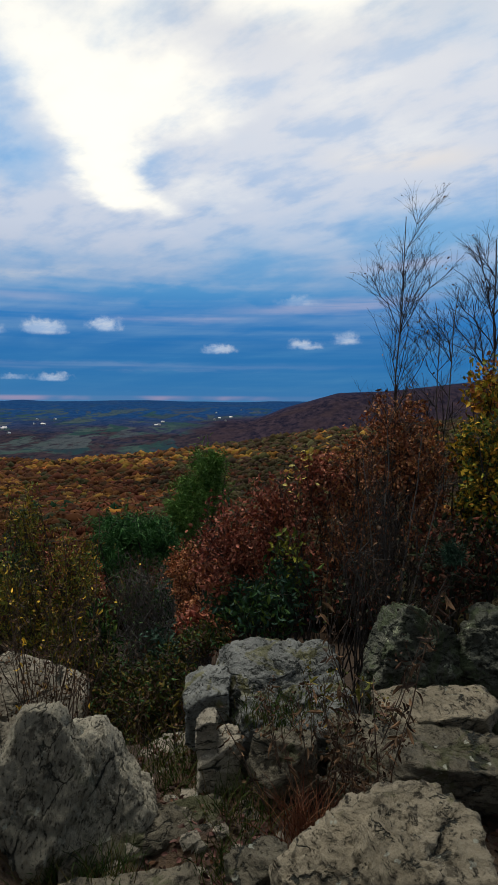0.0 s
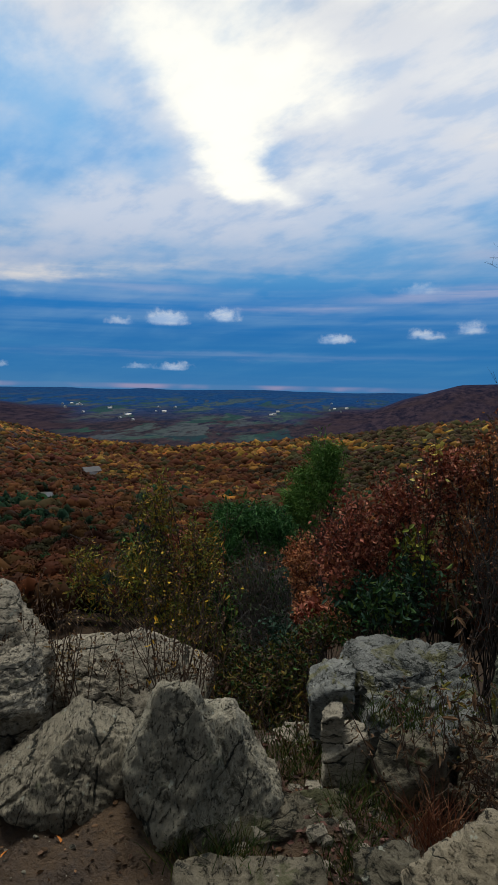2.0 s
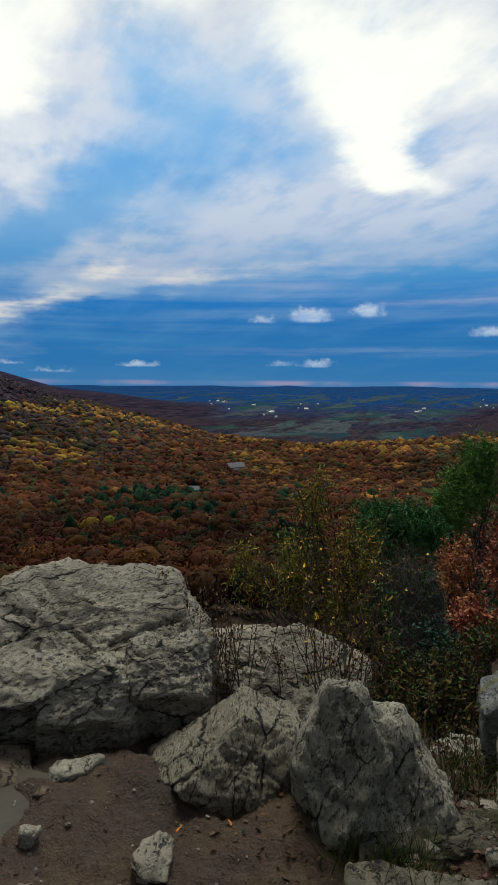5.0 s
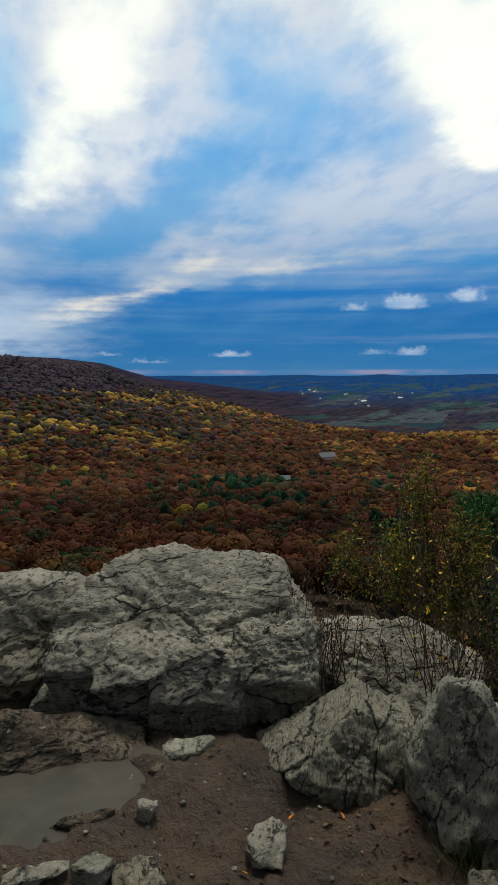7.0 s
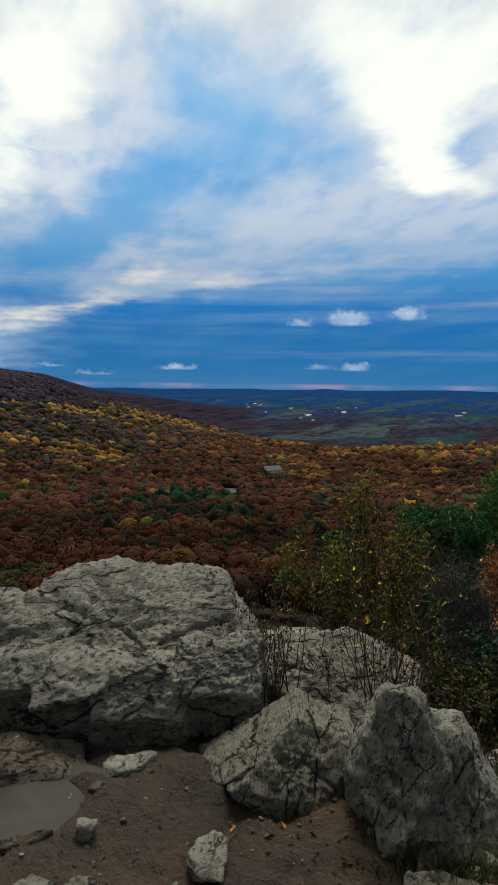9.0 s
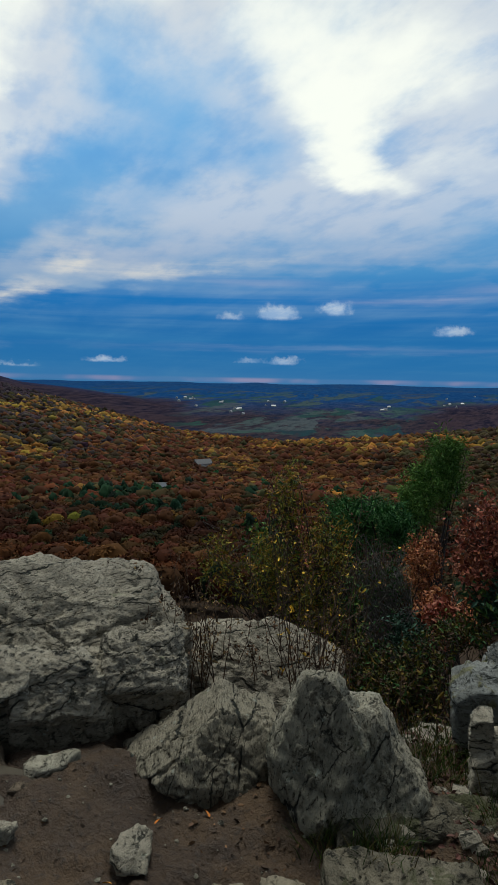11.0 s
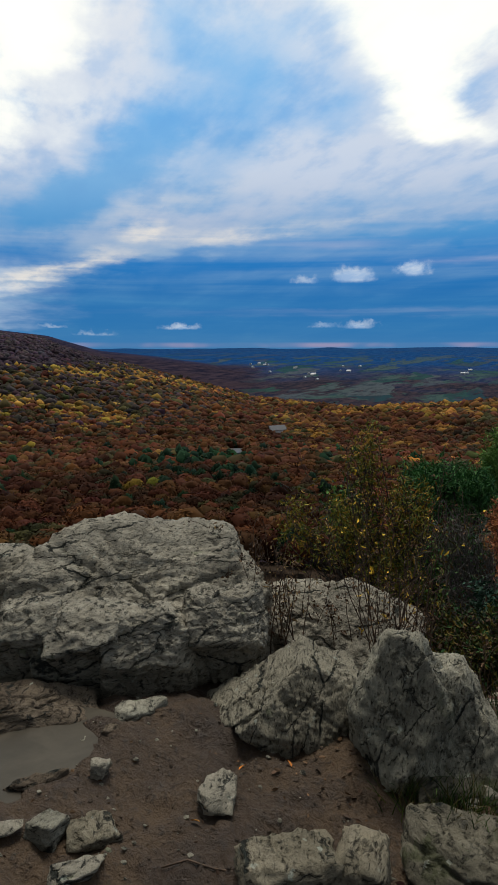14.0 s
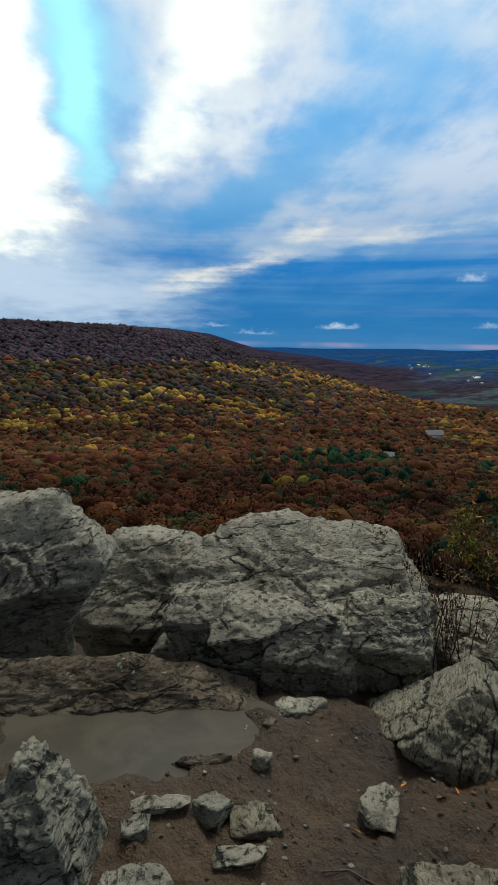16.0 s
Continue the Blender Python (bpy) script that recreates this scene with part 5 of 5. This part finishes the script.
shrub("laurel_shrub", (0.0, 3.75, -0.75), "dark glossy green laurel shrub between rocks and red leaves", "shrub",
      [(-0.26, 3.76, 0.22, 0.35, 0.25, 0.17, 160, 10), (-0.06, 3.86, 0.40, 0.16, 0.20, 0.14, 50, 8)], GREENS + TEAL, 0.050, 211, 0.38, 6, 0.008, twig_r=0.002)
shrub("yellow_green_shrub", (0.12, 3.9, -0.8), "sparse shrub with pale yellow-green leaves", "shrub", [(-0.09, 3.81, 0.57, 0.13, 0.15, 0.16, 34, 4)], ((0.24, 0.24, 0.03), (0.14, 0.17, 0.03), (0.08, 0.11, 0.03)), 0.042, 213, 0.5, 4, 0.005)
shrub("laurel_shrub", (0.95, 3.8, -0.6), "shaded dark shrub tangled with reddish leaves", "shrub",
      [(0.94, 3.82, 0.50, 0.29, 0.30, 0.31, 190, 10), (1.33, 3.59, 0.67, 0.27, 0.30, 0.32, 150, 9), (0.40, 4.03, 0.23, 0.29, 0.25, 0.24, 130, 9)], ((0.045, 0.06, 0.03), (0.09, 0.045, 0.03), (0.13, 0.045, 0.03), (0.03, 0.045, 0.027)), 0.045, 215, 0.5, 8, 0.008, twig_r=0.002)
shrub("pine_seedling", (0.82, 3.44, 0.53), "small teal-green pine seedling among dark stems", "seedling", [(0.82, 3.44, 0.63, 0.06, 0.07, 0.07, 22, 30)], TEAL, 0.055, 217, 0.10, 3, 0.004, clump=0.5)
shrub("bare_thicket", (0.42, 3.45, -0.5), "tangle of bare brown stems standing over the rocks", "shrub",
      [(0.38, 3.63, 0.59, 0.35, 0.30, 0.41, 70, 2), (0.45, 3.72, 1.00, 0.23, 0.30, 0.28, 30, 1), (0.58, 3.50, 0.46, 0.48, 0.30, 0.21, 110, 1)], BROWNS, 0.028, 219, 0.5, 11, 0.0055, stem_spread=0.20, twig_r=0.0022, sag=0.02)

# bare grey stems fanning up through the leaves
for head, r0, seed in (((0.35, 3.94, 1.28), 0.006, 221), ((0.56, 3.91, 1.52), 0.007, 222), ((0.69, 3.78, 1.35), 0.007, 223), ((0.87, 3.74, 1.16), 0.006, 224), ((0.18, 3.75, 0.95), 0.005, 225)):
    bare_tree("bare_shrub", (0.49, 3.46, -0.06), head, r0, seed, "bare grey-brown shrub stems fanning up through red leaves", 40, BROWNS + ((0.20, 0.08, 0.04),), 0.026, levels=3, kids=10, reach=0.42, upward=0.9)

shrub("yellow_sprig", (0.10, 4.3, -0.6), "thin sprig with a few pale yellow leaves over red shrubs", "shrub", [(0.04, 4.25, 1.10, 0.05, 0.05, 0.06, 7, 4), (-0.07, 4.20, 0.95, 0.04, 0.04, 0.03, 3, 3)], ((0.62, 0.52, 0.12), (0.50, 0.44, 0.14)), 0.045, 227, 0.5, 2, 0.004)

# bare saplings against the sky
SAP = ((0.10, 0.06, 0.03), (0.05, 0.035, 0.03), (0.30, 0.14, 0.03))
bare_tree("bare_sapling", (0.66, 4.75, -1.0), (0.68, 4.80, 2.75), 0.012, 231, "slender bare sapling with a few last leaves", 130, SAP, 0.020, levels=3, kids=19, reach=0.40, upward=0.85)
bare_tree("bare_sapling", (0.95, 4.9, -1.0), (1.12, 4.81, 2.34), 0.011, 235, "thin leaning bare sapling beside another", 50, SAP, 0.020, levels=3, kids=15, reach=0.38, upward=0.7)
bare_tree("bare_sapling", (1.50, 5.0, -1.0), (1.41, 4.83, 2.63), 0.018, 233, "bare forked sapling with dark twigs over yellow shrubs", 80, SAP, 0.022, levels=3, kids=18, reach=0.42, upward=0.85)
bare_tree("bare_sapling", (1.25, 4.7, -1.0), (0.96, 4.64, 2.07), 0.010, 239, "thin bare sapling rising from yellow shrubs", 40, SAP, 0.020, levels=3, kids=14, reach=0.40, upward=0.7)

# pines and scrub further down
PINES = ((0.082, 0.179, 0.037), (0.103, 0.217, 0.051), (0.057, 0.122, 0.031), (0.131, 0.227, 0.051))
shrub("pine_tree", (-2.35, 14.2, -7.0), "bright green young pine tree on the slope", "tree",
      [(-1.90, 14.15, 0.05, 0.45, 0.60, 0.41, 80, 42), (-2.13, 13.91, -0.55, 0.64, 0.70, 0.42, 100, 42), (-2.44, 13.66, -1.00, 0.47, 0.70, 0.45, 75, 40)], PINES, 0.13, 241, 0.17, 3, 0.045, clump=1.0, names=("trunk", "needles"))
shrub("pine_tree", (-2.3, 10.2, -4.6), "dark green pine with a spreading crown", "tree",
      [(-2.61, 9.74, -0.56, 0.76, 0.70, 0.25, 130, 40), (-2.92, 9.45, -0.84, 0.41, 0.60, 0.27, 60, 36), (-2.15, 9.74, -0.74, 0.36, 0.50, 0.30, 55, 36)], ((0.035, 0.11, 0.032), (0.055, 0.15, 0.045), (0.025, 0.075, 0.028), (0.07, 0.17, 0.05)), 0.11, 243, 0.17, 4, 0.03, clump=1.0, names=("trunk", "needles"))
shrub("bare_thicket", (-1.55, 8.2, -3.6), "grey haze of bare brush on the slope", "shrub", [(-1.87, 7.86, -1.17, 0.47, 0.60, 0.72, 330, 2), (-1.92, 7.44, -1.51, 0.45, 0.60, 0.45, 220, 2), (-2.15, 8.0, -0.9, 0.4, 0.5, 0.4, 120, 3)], GREENS + BROWNS[:1], 0.05, 245, 0.4, 20, 0.010, BARK_GREY, 0.5, twig_r=0.004)
shrub("red_shrub", (-2.6, 8.6, -3.4), "low red shrub on the slope below", "shrub", [(-2.80, 8.01, -1.05, 0.35, 0.40, 0.33, 160, 18), (-3.33, 8.46, -0.86, 0.30, 0.40, 0.32, 120, 18)], PINKISH, 0.045, 247, 0.6, 4, 0.012)
shrub("russet_shrub", (-1.1, 7.5, -2.9), "russet shrub beyond the ledge rocks", "shrub", [(-1.33, 7.36, -0.56, 0.24, 0.40, 0.38, 150, 18), (-0.98, 6.50, -0.93, 0.36, 0.40, 0.28, 150, 18)], RUST, 0.042, 249, 0.6, 4, 0.012)
shrub("teal_shrub", (-0.95, 5.4, -1.9), "bluish-green leafy shrub down the slope", "shrub", [(-1.10, 5.16, -0.67, 0.23, 0.25, 0.20, 100, 10)], TEAL, 0.05, 251, 0.5, 4, 0.008)
shrub("red_shrub", (-0.55, 4.9, -1.7), "small dark pink shrub behind the boulder", "shrub", [(-0.79, 4.71, -0.28, 0.14, 0.20, 0.14, 80, 10)], PINKISH, 0.05, 253, 0.6, 4, 0.008)

# undergrowth along the broken edge
shrub("yellow_green_shrub", (-1.35, 3.85, -0.85), "tall yellow-green bush growing behind the rocks", "shrub",
      [(-1.72, 3.68, 0.24, 0.26, 0.25, 0.32, 210, 12), (-1.49, 3.66, -0.02, 0.22, 0.25, 0.24, 190, 12), (-2.03, 3.42, 0.30, 0.17, 0.20, 0.24, 90, 8), (-1.68, 3.68, 0.72, 0.13, 0.10, 0.26, 80, 9), (-1.40, 3.75, 0.40, 0.18, 0.2, 0.32, 140, 10)], ((0.170, 0.175, 0.030), (0.260, 0.215, 0.034), (0.115, 0.140, 0.026), (0.300, 0.180, 0.030), (0.085, 0.120, 0.026)), 0.034, 261, 0.32, 9, 0.006, sag=0.02, twig_r=0.002)
shrub("orange_shrub", (-1.3, 4.4, -1.2), "orange-tinged leafy shrub behind green bush", "shrub", [(-1.70, 4.22, -0.05, 0.17, 0.20, 0.15, 70, 9), (-1.59, 4.36, 0.22, 0.15, 0.20, 0.15, 45, 9)], ((0.20, 0.085, 0.02), (0.13, 0.06, 0.02), (0.16, 0.11, 0.025)), 0.036, 263, 0.5, 4, 0.007)
shrub("green_shrub", (-1.15, 4.7, -1.5), "deep green leafy shrub on the steep edge", "shrub", [(-1.52, 4.49, -0.25, 0.17, 0.25, 0.24, 120, 10), (-2.18, 4.46, 0.18, 0.20, 0.20, 0.21, 60, 10)], GREENS + PINES[:1], 0.05, 265, 0.5, 4, 0.008)
shrub("undergrowth", (-0.85, 3.7, -0.85), "olive and brown undergrowth below the rocks", "shrub",
      [(-1.11, 3.67, -0.31, 0.26, 0.30, 0.20, 210, 10), (-0.79, 3.43, -0.28, 0.26, 0.30, 0.21, 200, 10), (-1.37, 3.80, -0.22, 0.20, 0.30, 0.17, 120, 10)], tuple(tuple(0.85 * v for v in c) for c in OLIVES + BROWNS[:2] + GREENS[:2]), 0.034, 267, 0.4, 8, 0.005, twig_r=0.002)
shrub("undergrowth", (-0.5, 3.3, -0.6), "dark brushy undergrowth behind the mossy boulder", "shrub",
      [(-1.01, 3.23, -0.22, 0.18, 0.30, 0.19, 120, 10), (-0.74, 3.30, -0.07, 0.17, 0.25, 0.24, 140, 10), (-0.58, 3.63, 0.07, 0.20, 0.25, 0.10, 100, 10)], tuple(tuple(0.85 * v for v in c) for c in OLIVES + BROWNS[:2] + GREENS[:2]), 0.034, 269, 0.4, 7, 0.005, twig_r=0.002)

# ---- dry weeds, grass and litter ----


def weeds(base, label, count, tall, spread, seed, palette=BROWNS, leaf=0.05, per=9, lean=(0, 0), wood=None, radius=0.0034, wide=0.3, heads=True):
    """Upright dry stalks with hanging leaves and seed heads."""
    rng = np.random.default_rng(seed)
    base = np.array(base, float)
    feet = base + rng.standard_normal((count, 3)) * (spread, spread * 0.6, 0.0)
    feet[:, 2] -= 0.02
    h = tall * rng.uniform(0.5, 1.0, count)
    ends = feet + np.stack([lean[0] * h + rng.standard_normal(count) * 0.20 * h, lean[1] * h + rng.standard_normal(count) * 0.16 * h, h], 1)
    line = curved(feet, ends, 9, 0.0, rng, 0.02)
    sets = [tubes(line, np.linspace(1, 0.35, 9)[None] * radius * rng.uniform(0.7, 1.2, (count, 1)), 4)]
    k = rng.integers(3, 8, (count, 3))
    root = line[np.arange(count)[:, None], k].reshape(-1, 3)
    tip = root + rng.standard_normal((len(root), 3)) * (0.05, 0.05, 0.02) * tall * 1.6 + (0, 0, 0.12 * tall)
    twig = curved(root, tip, 4, 0.05, rng, 0.05)
    sets.append(tubes(twig, np.full((len(root), 4), radius * 0.4), 3))
    ob = thing("dry_weeds", base, label, "weeds")
    v, f = sets[0]
    for m in range(count):
        part("stalk", mesh_of("stalk", v[36 * m : 36 * m + 36] - base, f[32 * m : 32 * m + 32] - 36 * m, [wood or STALK]), ob)
    v, f = sets[1]
    tagged(part("twigwork", mesh_of("twigwork", v - base, f, [wood or STALK]), ob), kind="stuff")
    if per:
        i = rng.integers(2, 9, (count, per))
        at = line[np.arange(count)[:, None], i].reshape(-1, 3) + rng.standard_normal((count * per, 3)) * 0.012
        way = rng.standard_normal((count * per, 3)) * (1, 1, 0.4) - (0, 0, 0.9)
        v, f, tint = leaf_mesh(at, way, leaf, palette, rng, wide, 0.3, 0.35)
        tagged(part("foliage", mesh_of("foliage", v - base, f, [LEAVES], tint, flat=True), ob), kind="stuff")
    if heads:
        at = np.repeat(tip, 6, axis=0) + rng.standard_normal((len(tip) * 6, 3)) * 0.012
        v, f, tint = leaf_mesh(at, rng.standard_normal((len(at), 3)), 0.016, palette, rng, 0.7)
        tagged(part("seed_heads", mesh_of("seed_heads", v - base, f, [LEAVES], tint, flat=True), ob), kind="stuff")
    return ob


def foot(x, y):
    return (x, y, float(ground_z(x, y)[0]))


PALE = ((0.30, 0.22, 0.10), (0.22, 0.15, 0.07), (0.10, 0.06, 0.03), (0.06, 0.04, 0.03))
weeds((-1.72, 2.72, -0.10), "dark dry weeds with a few pale hanging leaves by a boulder", 10, 0.60, 0.12, 301, BROWNS + PALE[:2], 0.036, 8, (0.02, 0))
weeds((-1.52, 2.86, -0.12), "thin dark dead stalks in front of a rock slab", 6, 0.42, 0.14, 303, BROWNS, 0.03, 3)
weeds((-1.30, 3.0, -0.25), "tall dead stalks with brown seed heads and yellow leaves", 15, 1.22, 0.12, 305, BROWNS + YELLOWS[:2], 0.036, 14, (0.03, 0))
weeds((-1.55, 3.2, -0.3), "tall sparse weeds with curled yellowing leaves", 12, 1.0, 0.16, 307, OLIVES + PALE[:1], 0.036, 16)
weeds((-1.16, 2.72, -0.15), "cluster of straight bare dry stems", 12, 0.72, 0.05, 309, BROWNS, 0.03, 3)
weeds((-0.02, 2.14, -0.02), "drooping dark weeds with withered leaves before the mossy boulder", 13, 0.52, 0.11, 311, BROWNS, 0.040, 18, (-0.12, 0), wide=0.26)
weeds((0.14, 2.16, 0.0), "withered weeds hanging over a rock slab", 9, 0.50, 0.08, 313, BROWNS, 0.05, 12, (0.08, 0), wide=0.26)
weeds((0.26, 2.36, 0.05), "tall dark dried stalk with hanging leaves", 5, 0.72, 0.03, 315, BROWNS[1:], 0.06, 18, (0.03, 0), wide=0.3)
weeds((0.10, 2.45, 0.05), "yellow-brown leafy weeds between the boulders", 8, 0.42, 0.09, 317, OLIVES, 0.05, 12, (0.1, 0), wide=0.3)
weeds((-0.62, 2.85, -0.35), "brown weeds behind the small rocks", 16, 0.55, 0.18, 319, OLIVES + BROWNS, 0.045, 10)
weeds((-2.02, 3.05, -0.05), "fine dry twigs leaning over a boulder's edge", 6, 0.55, 0.10, 321, BROWNS + PALE[:1], 0.04, 5, (-0.1, 0))
weeds((-1.80, 2.62, -0.06), "thick clump of blackened dead weeds beside the big boulder", 9, 0.50, 0.09, 323, BROWNS[1:], 0.03, 5)
weeds((-1.38, 2.84, -0.12), "dark dead stems crowding in front of a sloping slab", 4, 0.55, 0.10, 325, BROWNS[1:], 0.03, 3)
weeds((-1.08, 2.62, -0.12), "stiff dark weeds rising between slab and rock fin", 8, 0.62, 0.07, 327, BROWNS, 0.03, 4)


def grass(base, label, blades, tall, spread, seed, palette):
    rng = np.random.default_rng(seed)
    base = np.array(base, float)
    feet = base + rng.standard_normal((blades, 3)) * (spread, spread, 0.004)
    ends = feet + np.stack([rng.standard_normal(blades) * 0.5, rng.standard_normal(blades) * 0.5, np.ones(blades)], 1) * (tall * rng.uniform(0.4, 1.0, blades))[:, None]
    line = curved(feet, ends, 5, 0.12, rng, 0.02)
    v, f = tubes(line, np.array([1, 0.9, 0.7, 0.45, 0.1])[None] * np.full((blades, 1), 0.0017), 3)
    palette = np.array(palette)
    tint = np.repeat(palette[rng.integers(0, len(palette), blades)] * rng.uniform(0.6, 1.3, (blades, 1)), 15, axis=0)
    ob = new("grass_tuft", mesh_of("grass_tuft", v - base, f, [LEAVES], tint, flat=True))
    ob.location = base
    return tagged(ob, label, "grass", kind="stuff")


GRASS = ((0.045, 0.08, 0.018), (0.06, 0.08, 0.02), (0.03, 0.055, 0.018), (0.10, 0.085, 0.035))
STRAW = ((0.20, 0.09, 0.05), (0.16, 0.07, 0.045), (0.26, 0.14, 0.08))
grass(foot(-0.02, 2.02), "reddish dry grass tuft between rocks", 170, 0.17, 0.06, 331, STRAW)
grass(foot(-0.22, 2.12), "green and straw grass beside a pale rock", 170, 0.12, 0.07, 333, GRASS)
grass(foot(-0.48, 2.32), "short green grass among leaf litter", 260, 0.09, 0.10, 335, GRASS)
grass(foot(-0.62, 1.78), "grass at the foot of the rock fins", 150, 0.12, 0.05, 337, GRASS)
grass(foot(-0.56, 2.5), "green grass patch behind flat rocks", 220, 0.10, 0.10, 339, GRASS)
grass((-0.12, 2.42, 0.20), "mossy grass hanging on the boulder", 240, 0.08, 0.07, 341, GRASS)
grass(foot(-0.25, 1.86), "grass growing round a small rock", 160, 0.10, 0.07, 343, GRASS)
grass(foot(-0.80, 1.80), "thin grass at a rock's base", 90, 0.10, 0.04, 345, GRASS)


def litter(name, label, x0, x1, y0, y1, count, size, palette, seed):
    rng = np.random.default_rng(seed)
    x, y = rng.uniform(x0, x1, count), rng.uniform(y0, y1, count)
    z = ground_z(x, y) + 0.004
    way = rng.standard_normal((count, 3)) * (1, 1, 0.12)
    v, f, tint = leaf_mesh(np.stack([x, y, z], 1), way, size, palette, rng, 0.6, 0.2, 0.05)
    tagged(new(name, mesh_of(name, v, f, [LEAVES], tint, flat=True)), label, "leaves", kind="stuff")


PINK_LITTER = ((0.095, 0.048, 0.042), (0.06, 0.035, 0.028), (0.13, 0.07, 0.06), (0.04, 0.024, 0.018), (0.07, 0.036, 0.02))
litter("fallen_leaves", "pinkish-brown fallen leaves strewn between the rocks", -0.72, 0.75, 1.4, 2.9, 3600, 0.028, PINK_LITTER, 351)
litter("fallen_leaves", "dark wet leaf scraps trodden into the mud", -2.2, -0.6, 0.8, 2.2, 260, 0.015, BROWNS, 353)
litter("fallen_leaves", "brown leaves gathered at the foot of the boulders", -1.25, -0.85, 1.62, 2.3, 110, 0.024, BROWNS, 355)


def fallen_leaf(x, y, yaw, colour, label, size=0.055):
    rng = np.random.default_rng(int(abs(x * 1000)))
    v, f, tint = leaf_mesh(np.zeros((1, 3)), np.array([[1.0, 0, 0.15]]), size, (colour,), rng, 0.7, 0.25, 0.1)
    ob = new("fallen_leaf", mesh_of("fallen_leaf", v, f, [LEAVES], tint, flat=True))
    ob.matrix_world = pose(x, y, float(ground_z(x, y)[0]) + 0.008, 0, 0, yaw)
    return tagged(ob, label, "leaf", "orange leaves on the trail")


fallen_leaf(-1.33, 1.635, 80, (0.45, 0.16, 0.03), "bright orange fallen leaf standing against a pale stone")
fallen_leaf(-1.33, 1.36, 20, (0.42, 0.20, 0.04), "small orange-yellow leaf flat on the mud", 0.05)
fallen_leaf(-1.19, 1.75, 140, (0.32, 0.12, 0.03), "orange-brown leaf by a wedge boulder", 0.045)


def twig(points, label):
    p = np.array(points, float)
    p[:, 2] = ground_z(p[:, 0], p[:, 1]) + 0.005
    v, f = tubes(p[None], np.full((1, len(p)), 0.003), 5)
    tagged(new("twig", mesh_of("twig", v, f, [STALK])), label, "twig")


twig([(-1.30, 1.19, 0), (-1.24, 1.23, 0), (-1.17, 1.25, 0), (-1.10, 1.29, 0)], "thin dark twig lying on the mud")
twig([(-1.22, 1.06, 0), (-1.15, 1.08, 0), (-1.08, 1.12, 0)], "short dark twig pressed into mud")
